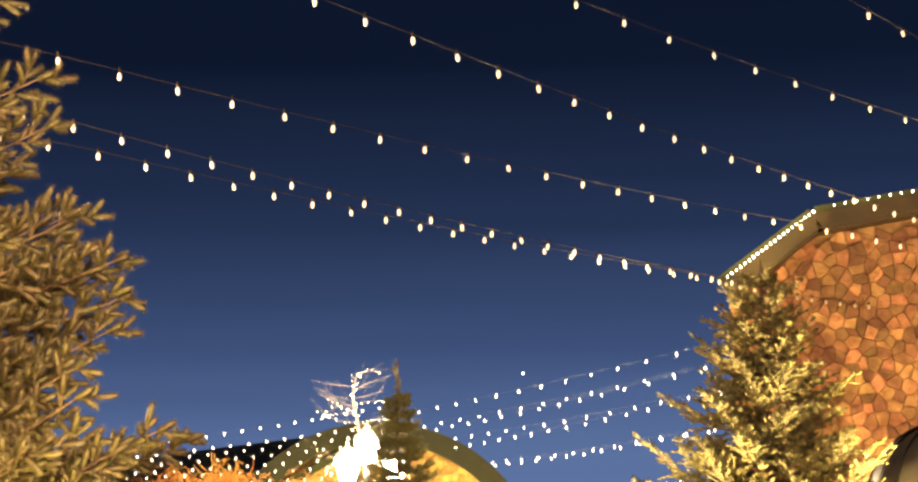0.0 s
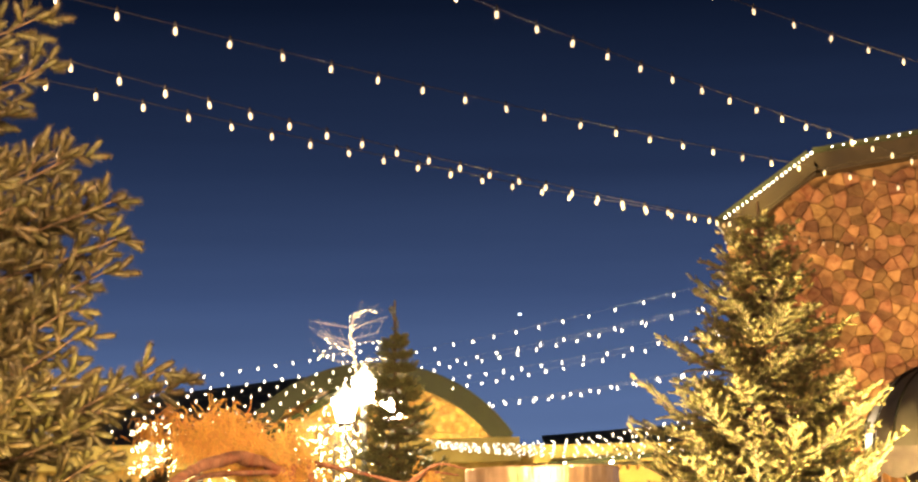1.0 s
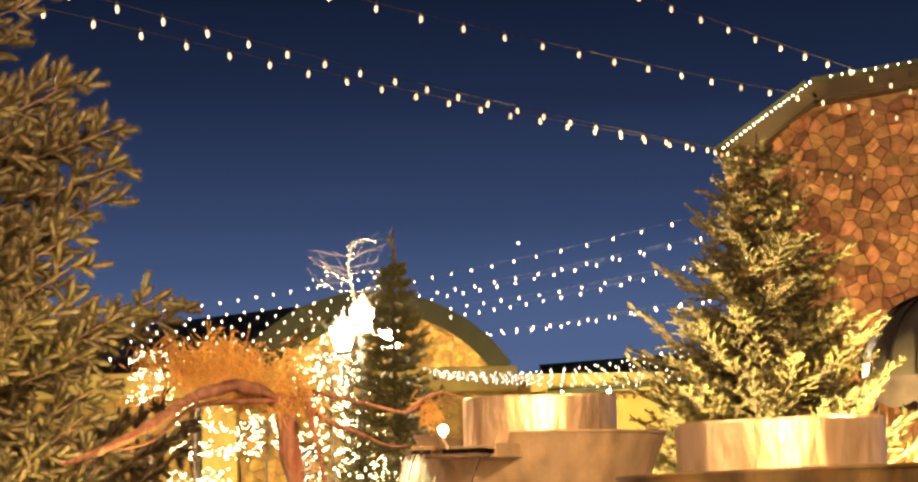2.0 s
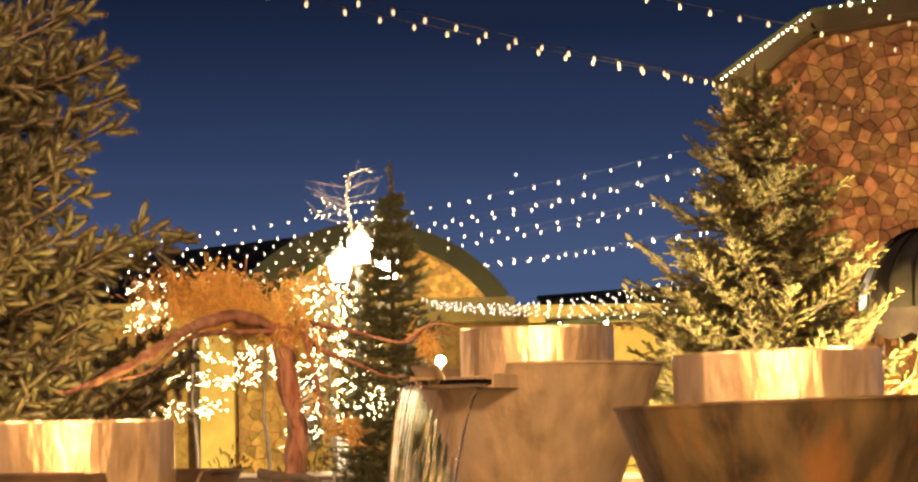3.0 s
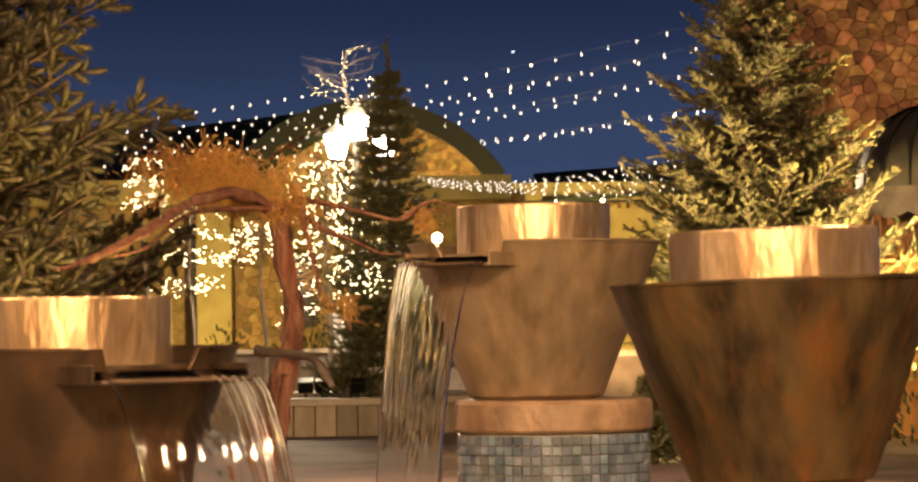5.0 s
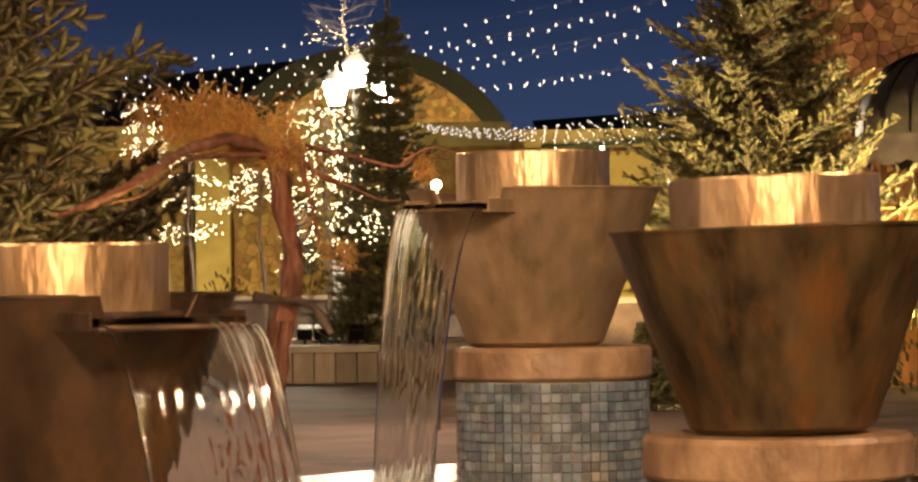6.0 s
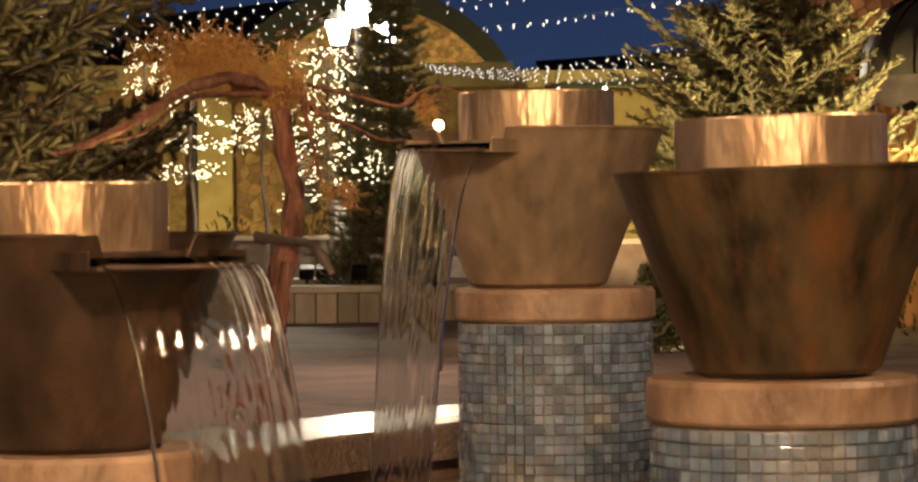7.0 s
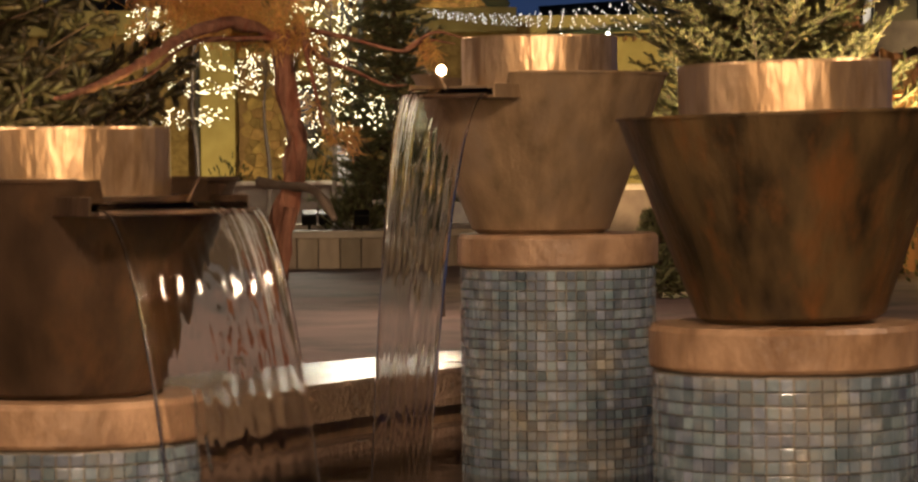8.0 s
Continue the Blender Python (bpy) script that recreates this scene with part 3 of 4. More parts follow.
# long roof that runs back to the side
bm = bmesh.new()
ridge = [(-2.1, -0.72, 6.3), (-11.8, 32.0, 7.95)]
eave = [(-4.9, 0.0, 4.75), (-16.0, 32.0, 5.6)]
v = [bm.verts.new(p) for p in (eave[0], eave[1], ridge[1], ridge[0])]
w = [bm.verts.new((p[0], p[1], p[2] - 0.2)) for p in (eave[0], eave[1], ridge[1], ridge[0])]
bm.faces.new(v)
bm.faces.new(w[::-1])
for i in range(4):
    bm.faces.new((v[(i + 1) % 4], v[i], w[i], w[(i + 1) % 4]))
part("side_roof", bm, M_ROOF, hall)
bm = bmesh.new()
v = [bm.verts.new(p) for p in ((-4.75, 0.3, 0), (-15.7, 32.2, 0), (-15.7, 32.2, 5.5), (-4.75, 0.3, 4.62))]
bm.faces.new(v)
bmesh.ops.solidify(bm, geom=bm.faces[:], thickness=0.3)
part("side_wall", bm, M_PLASTER, hall)

# low wing beside the hall
wing = thing("low_wing", (0, 69, 0), "low ochre wing with deep lit eaves", "building")
part("wall", box((5.6, 0.4, 4.65), (3.6, 1.2, 2.325)), M_PLASTER, wing)
part("fascia", box((5.9, 0.12, 0.42), (3.55, 0.0, 4.5), None, 0.01), M_PLASTER, wing)
part("soffit", box((5.9, 1.2, 0.05), (3.55, 0.62, 4.25)), M_FASCIA, wing)
part("roof", box((5.0, 6.0, 0.1), (4.45, 2.8, 4.87), Matrix.Rotation(radians(-3.5), 4, "Y") @ Matrix.Rotation(radians(9), 4, "X")), M_ROOF, wing)
for k in range(26):
    part("rafter", box((0.05, 1.15, 0.1), (0.75 + 0.22 * k, 0.6, 4.17), None, 0.006), M_WOOD, wing)
bm = bmesh.new()
bmesh.ops.create_uvsphere(bm, u_segments=10, v_segments=6, radius=0.05)
shade = mesh_of(bm, "lamp", True)
for x in (1.1, 2.3, 3.4):
    ob = part("lamp", shade, M_GLOBE, wing)
    ob.location = (x, -0.12, 4.27)
for k in range(5):
    win = part("window", box((0.7, 0.06, 1.3), (1.4 + 0.95 * k, 0.98, 2.2), None, 0.01), M_FRAME, wing)
    part("pane", box((0.58, 0.02, 1.18), (1.4 + 0.95 * k, 0.94, 2.2)), M_GLASS, win)

# pavilion front with the ochre pillar and stone pier
pavilion = thing("pavilion_front", (0, 60, 0), "ochre pillar and stone pier of a pavilion", "building")
part("pillar", box((0.72, 0.72, 4.2), (-5.03, 0.3, 2.1), None, 0.03), M_PLASTER, pavilion)
part("shaft_edge", box((0.1, 0.3, 4.0), (-5.47, 0.4, 2.0), None, 0.01), M_FRAME, pavilion)
pier = part("pier", box((1.0, 0.5, 4.3), (-4.14, 0.8, 2.15)), M_MORTAR, pavilion)
rng = random.Random(3)
for c, poly in stone_cells(-4.66, -3.64, 0.6, 4.2, 0.26, 0.2, rng):
    if not -4.6 < c[0] < -3.66:
        continue
    ob = part("stone", stone_mesh(c, poly, rng.uniform(0.02, 0.05), 0.003, rng), M_GABLE, pier)
    ob.location = (c[0], 0.545, c[1])
part("beam", box((11.2, 0.5, 0.5), (-4.5, 0.5, 4.2), None, 0.02), M_PLASTER, pavilion)
win = part("window", box((0.75, 0.1, 1.5), (-3.45, 1.2, 2.1), None, 0.01), M_FRAME, pavilion)
for i in range(2):
    for k in range(3):
        part("pane", box((0.3, 0.03, 0.42), (-3.62 + 0.34 * i, 1.14, 1.62 + 0.48 * k)), M_GLASS, win)
part("back_wall", box((11.0, 0.3, 4.2), (-4.1, 1.6, 2.1)), M_GABLE, pavilion)

# ---------------------------------------------------------------- planters, walls, signs behind the fountain
planter = thing("round_planter", (-1.75, 37.3, 0), "low round planter of pale vertical panels", "planter")
part("core", lathe([(2.25, 0.0), (2.25, 0.38), (2.0, 0.38), (2.0, 0.0)], 72, closed=True), M_FRAME, planter)
panel = mesh_of(box((0.245, 0.05, 0.37), (0, 0, 0), None, 0.012), "panel")
for k in range(56):
    a = 2 * math.pi * (k + 0.5) / 56
    ob = part("panel", panel, M_PANEL, planter)
    ob.matrix_basis = pose(2.27 * math.sin(a), -2.27 * math.cos(a), 0.19, 0, 0, math.degrees(a))
part("rim", lathe([(2.36, 0.375), (2.36, 0.45), (2.34, 0.46), (1.98, 0.46), (1.96, 0.45), (1.96, 0.375)], 72, closed=True), M_PLANTER_CAP, planter)
part("soil", lathe([(2.0, 0.36), (1.2, 0.4), (0.0, 0.43)], 40), M_SOIL, planter, smooth=True)

for i, (x, y, length, turn, top) in enumerate(((-2.6, 45.5, 6.5, 2, 1.0), (3.2, 33.3, 5.0, -6, 1.0))):
    low = thing("garden_wall", (x, y, 0), "low pale garden wall with a flat cap", "wall", "garden walls")
    low.rotation_euler = (0, 0, radians(turn))
    part("body", box((length, 0.3, top - 0.07), (0, 0, (top - 0.07) / 2), None, 0.01), M_GARDEN, low)
    part("cap", box((length + 0.1, 0.42, 0.07), (0, 0, top - 0.033), None, 0.015), M_PLANTER_CAP, low)

for x, y in ((-2.03, 38.3), (-1.82, 38.5), (-1.33, 37.9)):
    flood = thing("floodlight", (x, y, 0.4), "small black floodlight standing in the planter", "floodlight", "floodlights")
    part("housing", box((0.2, 0.16, 0.16), (0, 0, 0.16), Matrix.Rotation(radians(25), 4, "X"), 0.02), M_BLACK, flood)
    part("stake", tube([(0, 0, -0.05), (0, 0, 0.1)], 0.02, 0.02, 8), M_BLACK, flood)

sign = thing("notice_board", (-1.82, 44.6, 0), "small white notice board on a post", "sign")
part("post", box((0.05, 0.05, 1.2), (0, 0.04, 0.6), None, 0.006), M_BLACK, sign)
board = part("board", box((0.34, 0.03, 0.5), (0, 0, 1.3), None, 0.006), M_PAPER, sign)
for k in range(5):
    part("bar", box((0.24, 0.006, 0.025), (0, -0.018, 1.46 - 0.075 * k)), M_INK, board)

# lamp post with three lanterns
post = thing("street_lamp", (-1.5, 43.0, 0), "black street lamp post with three glowing lanterns", "street lamp")
part("base", lathe([(0.16, 0.0), (0.16, 0.5), (0.11, 0.6), (0.09, 0.9), (0.05, 1.0), (0.0, 1.0)], 16), M_BLACK, post)
part("pole", tube([(0, 0, 0.9), (0, 0, 4.2)], 0.05, 0.04, 12), M_BLACK, post)
for x, y, z in ((-0.27, -0.1, 3.75), (0.02, 0.0, 4.02), (0.42, 0.12, 3.78)):
    if x:
        part("arm", tube(smooth_path([(0, 0, z - 0.5), (x * 0.6, y * 0.6, z - 0.42), (x, y, z - 0.12)], 5), 0.022, 0.018, 8), M_BLACK, post)
    lantern = part("lantern", lathe([(0.0, 0.0), (0.1, 0.0), (0.12, 0.03), (0.05, 0.05), (0.0, 0.05)], 8, (x, y, z)), M_BLACK, post)
    part("glass", lathe([(0.02, 0.05), (0.11, 0.06), (0.185, 0.36), (0.17, 0.4), (0.02, 0.42)], 8, (x, y, z)), M_LANTERN, lantern, "glowing white lantern glass")
    part("lid", lathe([(0.21, 0.4), (0.2, 0.43), (0.1, 0.52), (0.03, 0.56), (0.02, 0.63), (0.0, 0.64)], 8, (x, y, z)), M_BLACK, lantern)
    part("bracket", box((0.03, 0.03, 0.6 if not x else 0.5), (x, y, z - 0.27)), M_BLACK, lantern)

globe = thing("globe_lamp", (-0.18, 24.0, 0), "small glowing globe lamp on a post", "lamp")
part("post", tube([(0, 0, 0), (0, 0, 1.97)], 0.013, 0.012, 10), M_PALE, globe)
bm = bmesh.new()
bmesh.ops.create_uvsphere(bm, u_segments=20, v_segments=12, radius=0.042)
bmesh.ops.translate(bm, vec=(0, 0, 2.01), verts=bm.verts)
part("globe", bm, M_GLOBE, globe, smooth=True)

# ---------------------------------------------------------------- the fountain: basin
BX, BY, BR, RIM, LEVEL = 5.05, 6.31, 6.27, 0.56, 0.34
basin = thing("fountain_basin", (BX, BY, 0), "large round fountain basin with a wet stone coping", "fountain")
part("wall", lathe([(BR + 0.05, 0.0), (BR + 0.05, RIM - 0.1), (BR + 0.55, RIM - 0.1), (BR + 0.55, 0.0)], 160, closed=True), M_BASIN, basin)
part("floor", lathe([(0.0, 0.06), (BR + 0.1, 0.06), (BR + 0.1, 0.0), (0.0, 0.0)], 96), M_BASIN, basin)
part("ledge", lathe([(BR - 0.05, LEVEL - 0.1), (BR - 0.05, LEVEL + 0.03), (BR + 0.06, LEVEL + 0.035), (BR + 0.06, LEVEL - 0.1)], 160, closed=True), M_COPING, basin)
COPES = 34
for k in range(COPES):
    part("coping_stone", lathe([(BR - 0.02, RIM - 0.12), (BR - 0.02, RIM - 0.015), (BR, RIM), (BR + 0.6, RIM), (BR + 0.62, RIM - 0.015), (BR + 0.62, RIM - 0.12)], 6, closed=True, start=360 * k / COPES + 0.05, sweep=360 / COPES - 0.1), M_COPING, basin)
pool = part("pool_water", lathe([(0.0, LEVEL), (3.0, LEVEL), (BR + 0.04, LEVEL)], 96, (BX, BY, 0)), M_POOL, None)
tagged(pool, "dark rippled water in the basin", "water", kind="structure")

# ---------------------------------------------------------------- the fountain: mosaic columns and bowls
COL_R, PITCH = 0.285, 0.0288


def mosaic_column(x, y, top, label):
    col = thing("mosaic_column", (x, y, 0), label, "column", "mosaic columns")
    cap_low = top - 0.1
    shaft = part("shaft", lathe([(0.0, 0.05), (COL_R - 0.004, 0.05), (COL_R - 0.004, cap_low), (0.0, cap_low)], 60), M_GROUT, col)
    part("cap", lathe([(0.0, cap_low), (COL_R - 0.02, cap_low), (COL_R + 0.008, cap_low + 0.004), (COL_R + 0.013, cap_low + 0.012), (COL_R + 0.013, top - 0.014), (COL_R + 0.004, top - 0.002), (0.0, top)], 72), M_CAP, col, "weathered stone cap", smooth=False)
    around = int(2 * math.pi * COL_R / PITCH)
    tile = mesh_of(box((0.0262, 0.009, 0.0262), (0, 0, 0), None, 0.0022), "tile")
    rows = int((cap_low - 0.3) / PITCH)
    rng = random.Random(int(x * 100) + 7)
    made, rest = 0, bmesh.new()
    for r in range(rows):
        z = cap_low - 0.004 - PITCH * (r + 0.5)
        for k in range(around):
            a = 2 * math.pi * k / around
            m = pose(COL_R * math.sin(a), -COL_R * math.cos(a), z, rng.uniform(-2.5, 2.5), 0, math.degrees(a) + rng.uniform(-3, 3))
            if made < 296 and abs((a + math.pi) % (2 * math.pi) - math.pi) < 1.35:
                part("tile", tile, M_TILE, shaft).matrix_basis = m @ Matrix.Scale(rng.uniform(0.95, 1.03), 4)
                made += 1
            else:
                o = bmesh.ops.create_cube(rest, size=0.0252, matrix=m @ Matrix.Diagonal((1, 0.35, 1, 1))) if z > LEVEL - 0.02 and abs((a + math.pi) % (2 * math.pi) - math.pi) < 1.9 else None
    if len(rest.verts):
        tagged(part("tiles", rest, M_TILE, col), "small blue-grey glass mosaic tiles", kind="stuff")
    return col


def fountain_bowl(x, y, base, material, label, spout=None, wide=0.32, H=0.465, R1=0.377):
    """A flared metal bowl with an upright collar; spout: the direction, in degrees, in which its trough points."""
    bowl = thing("fountain_bowl", (x, y, base), label, "bowl", "fountain bowls")
    R0, T = 0.205, 0.008
    bm = bmesh.new()
    segs, rows = 96, []
    for i in range(segs):
        a = 2 * math.pi * i / segs
        off = abs((math.degrees(a) - spout + 180) % 360 - 180) if spout is not None else 180
        top = H - 0.075 if off < 17 else H
        flare = R0 + (R1 - R0) * top / H
        prof = [(R0 - 0.02, 0.0), (R0, 0.012), (R0 + (R1 - R0) * 0.5, H * 0.5), (flare, top), (flare - T, top), (R0 + (R1 - R0) * 0.5 - T, H * 0.5), (R0 - T, 0.03)]
        rows.append([bm.verts.new((r * math.cos(a), r * math.sin(a), z)) for r, z in prof])
    for i in range(segs):
        a, b = rows[i], rows[(i + 1) % segs]
        for j in range(len(a) - 1):
            bm.faces.new((a[j], b[j], b[j + 1], a[j + 1]))
    bm.faces.new([r[0] for r in rows][::-1])
    bm.faces.new([r[-1] for r in rows])
    part("body", bm, material, bowl, smooth=False)
    part("rim", lathe([(R1 - 0.012, H - 0.004), (R1 + 0.003, H - 0.004), (R1 + 0.004, H + 0.003), (R1 - 0.012, H + 0.004)], 96, closed=True, start=(spout or 0) + (24 if spout is not None else 0), sweep=312 if spout is not None else 359.9), material, bowl)
    part("deck", lathe([(0.0, H - 0.035), (R1 - 0.035, H - 0.035), (R1 - 0.035, H - 0.045)], 64), material, bowl)
    part("collar", lathe([(0.222, H - 0.035), (0.231, H - 0.035), (0.231, H + 0.108), (0.229, H + 0.113), (0.223, H + 0.113), (0.221, H + 0.108)], 96, closed=True), M_COLLAR, bowl, "upright polished copper collar", smooth=False)
    part("soil", lathe([(0.0, H + 0.06), (0.222, H + 0.055)], 32), M_SOIL, bowl)
    if spout is not None:
        turn = Matrix.Rotation(radians(spout), 4, "Z")
        tr = part("spout", box((0.27, wide, 0.007), (0.345, 0, H - 0.07), None, 0.002), material, bowl, "flat open metal spout")
        tr.matrix_basis = turn
        part("lip", tube([(0.482, -wide / 2, H - 0.069), (0.482, wide / 2, H - 0.069)], 0.006, 0.006, 8), M_BRONZE_WET, tr)
        for s in (-1, 1):
            part("cheek", box((0.16, 0.006, 0.04), (0.375, (wide / 2 + 0.001) * s, H - 0.053), None, 0.002), material, tr)
        part("spout_water", box((0.26, wide - 0.015, 0.018), (0.345, 0, H - 0.055), None, 0.008), M_SPOUT, tr)
    return bowl


def water_fall(x, y, z, spout, speed, squeeze, label, seed, half_wide, fan):
    """A thin sheet of water that leaves the lip of a spout and falls to the pool."""
    fall = thing("water_fall", (x, y, 0), label, "water", "falling water")
    a = radians(spout)
    d, q = Vector((math.cos(a), math.sin(a), 0)), Vector((-math.sin(a), math.cos(a), 0))
    drop = z - LEVEL
    total = math.sqrt(2 * drop / 9.81)
    rng = random.Random(seed)

    def at(u, s, lift=0.0):
        t = total * s
        n = noise.noise(Vector((u * 9, s * 1.6, seed))) * 0.004 * s + noise.noise(Vector((u * 14, s * 9, seed + 5))) * 0.0013 * min(1, 3 * s)
        half = half_wide * (1 - (1 - squeeze) * s ** 0.8)
        p = d * (0.484 + speed * t + n + lift) + q * (u * half)
        return Vector((p.x, p.y, z - 0.5 * 9.81 * t * t))

    def thick(u, s):
        edge = math.exp(-((1 - abs(u)) / 0.07) ** 2)
        rib = max(0.0, noise.noise(Vector((u * 13 + seed, s * 1.3, 3.0))))
        churn = max(0.0, noise.noise(Vector((u * 16, s * 22, seed + 2)))) * math.exp(-((s - 0.62) / 0.16) ** 2 - ((u - 0.05) / 0.45) ** 2)
        return (0.0022 + 0.004 * edge * (0.75 + 0.5 * noise.noise(Vector((u * 3, s * 14, seed)))) + 0.0003 * rib + 0.005 * churn) * (1 - 0.25 * s)

    bm = bmesh.new()
    NU, NS = 60, 80
    front, back = [], []
    for s in np.linspace(0, 1, NS + 1):
        us = [-1 + 2 * i / NU for i in range(NU + 1)]
        front.append([bm.verts.new(at(u, s, thick(u, s))) for u in us])
        back.append([bm.verts.new(at(u, s, -0.0018 - 0.5 * thick(u, s))) for u in us])
    for s in range(NS):
        for i in range(NU):
            bm.faces.new((front[s][i], front[s][i + 1], front[s + 1][i + 1], front[s + 1][i]))
            bm.faces.new((back[s][i + 1], back[s][i], back[s + 1][i], back[s + 1][i + 1]))
        bm.faces.new((front[s][0], front[s + 1][0], back[s + 1][0], back[s][0]))
        bm.faces.new((front[s][NU], back[s][NU], back[s + 1][NU], front[s + 1][NU]))
    for i in range(NU):
        bm.faces.new((front[0][i], back[0][i], back[0][i + 1], front[0][i + 1]))
        bm.faces.new((front[NS][i], front[NS][i + 1], back[NS][i + 1], back[NS][i]))
    sheet = part("sheet", bm, M_SHEET, fall, "clear thin water sheet", smooth=True)
    sheet.visible_shadow = False
    # thin rough tubes laid on the sheet to imitate its bright highlight streaks
    for k in range(9):
        u = fan + rng.uniform(-0.3, 0.3)
        s0, s1 = rng.uniform(0.0, 0.12), rng.uniform(0.3, 0.62)
        pts = [at(u + 0.02 * noise.noise(Vector((k, s * 5, 1))), s0 + (s1 - s0) * s, 0.006) for s in np.linspace(0, 1, 18)]
        ob = part("highlight_streak", tube(pts, rng.uniform(0.0012, 0.0026), 0.0005, 6, 0.5), M_HIGHLIGHT_STREAK, fall, smooth=True)
        ob.visible_shadow = False
    return fall


mosaic_column(-0.87, 6.48, 0.757, "round column of blue-grey mosaic under the lowest bowl")
mosaic_column(0.696, 6.48, 0.90, "round column of blue-grey mosaic under the rusty bowl")
mosaic_column(0.275, 8.8, 1.043, "round column of blue-grey mosaic under the highest bowl")
fountain_bowl(-0.87, 6.48, 0.757, M_BRONZE_WET, "brown bronze fountain bowl with wide open spout", -54, 0.37)
rusty = fountain_bowl(0.708, 6.48, 0.904, M_RUST, "rust-streaked bronze fountain bowl with copper collar", H=0.445, R1=0.364)
rusty.rotation_euler = (0, radians(-1.3), 0)
fountain_bowl(0.225, 8.8, 1.043, M_BRONZE, "dull bronze fountain bowl with spout and collar", -125, 0.29)
water_fall(-0.87, 6.48, 0.757 + 0.405, -54, 0.74, 0.95, "clear sheet of water falling from the lowest bowl", 2, 0.182, 0.7)
water_fall(0.225, 8.8, 1.043 + 0.405, -125, 0.5, 0.64, "narrow clear sheet of water falling into the basin", 9, 0.148, -0.6)

# ---------------------------------------------------------------- trees
# large blue spruce close by: fans of stubby shoots at the ends of its limbs
def near_spruce(place, height, tips, label, seed):
    """tips: (x, y, z, spread) of the limb ends, from the foot of the trunk."""
    rng = np.random.default_rng(seed)
    tree = thing("blue_spruce", place, label, "tree")
    part("trunk", tube(smooth_path([(0, 0, 0), (0.02, 0.01, height * 0.35), (-0.01, 0, height * 0.7), (0, 0, height)], 5), 0.11, 0.012, 8, 0.3), M_TRUNK, tree)
    starts, ways = [], []
    for x, y, z, spread in tips:
        end = np.array([x, y, z])
        reach = math.hypot(x, y)
        root = np.array([0, 0, max(0.15, z - rng.uniform(0.02, 0.16) * reach)])
        pts = [root + (end - root) * t - np.array([0, 0, 0.12 * reach * math.sin(math.pi * t)]) for t in np.linspace(0, 1, 9)]
        wood = tube([Vector(p) for p in pts], 0.006 + 0.009 * reach, 0.003, 6)
        gap = 0.05
        for k in range(int(0.68 * reach / gap) + 1):
            t = 1 - k * gap / reach
            i = min(int(t * 8), 7)
            p = pts[i] + (pts[i + 1] - pts[i]) * (t * 8 - i)
            axis = pts[i + 1] - pts[i]
            axis = axis / np.linalg.norm(axis)
            flat = np.cross(axis, [0, 0, 1])
            flat /= np.linalg.norm(flat)
            up = np.cross(flat, axis)
            lean = rng.uniform(0.35, 0.95)
            q = flat * math.cos(lean) + up * math.sin(lean)
            side = 1 if k % 2 else -1
            w = axis * 0.72 + q * side * rng.uniform(0.55, 0.8) + np.array([0, 0, rng.uniform(0.0, 0.25)])
            w /= np.linalg.norm(w)
            length = spread * min(1.0, 0.3 + 1.3 * (1 - t)) * rng.uniform(0.6, 1.15)
            add_tube(wood, [Vector(p), Vector(p + w * length)], 0.005, 0.002, 3)
            n = int(length / 0.029)
            for s in range(n + 1):
                o = p + w * length * (s + 0.4) / (n + 1)
                b = 1 if s % 2 else -1
                d = w * 0.75 + np.cross(w, flat) * b * rng.uniform(0.2, 0.8) + flat * rng.uniform(-0.9, 0.9) + np.array([0, 0, rng.uniform(-0.1, 0.3)])
                starts.append(o)
                ways.append(d)
            starts.append(p + w * length)
            ways.append(w)
        starts.append(end)
        ways.append(axis if reach < 0.01 else pts[-1] - pts[-2])
        part("limb", wood, M_TRUNK, tree)
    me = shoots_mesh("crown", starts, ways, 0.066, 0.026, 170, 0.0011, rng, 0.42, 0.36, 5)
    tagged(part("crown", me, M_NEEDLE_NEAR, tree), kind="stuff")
    return tree


SX, SY = -2.15, 9.7
rng = random.Random(21)
ENDS = [(0.62, 3.5), (0.78, 3.22), (0.8, 3.06), (0.66, 2.9), (0.9, 2.75), (0.92, 2.63), (1.03, 2.6), (1.05, 2.47), (1.0, 2.36), (0.9, 2.24),
        (0.68, 2.27), (0.78, 2.19), (0.9, 2.14), (0.93, 2.01), (1.0, 1.95), (0.92, 1.84), (0.98, 1.74), (0.93, 1.62), (0.98, 1.52), (0.9, 1.42), (0.8, 1.3)]
tips = []
for x, z in ENDS:
    near = -0.35 if z < 2.3 else 0.0
    k = (SY + near) / SY
    tips.append(((x + SX) * k - SX - 0.05, near + rng.uniform(-0.05, 0.05), 1.25 + (z - 1.25) * k - 0.02, 0.2))
    for j in range(1 if z > 2.3 else 2):
        tips.append((x - rng.uniform(0.14, 0.4), near + rng.uniform(-0.4, 0.35), z + rng.uniform(-0.09, 0.07), 0.24))
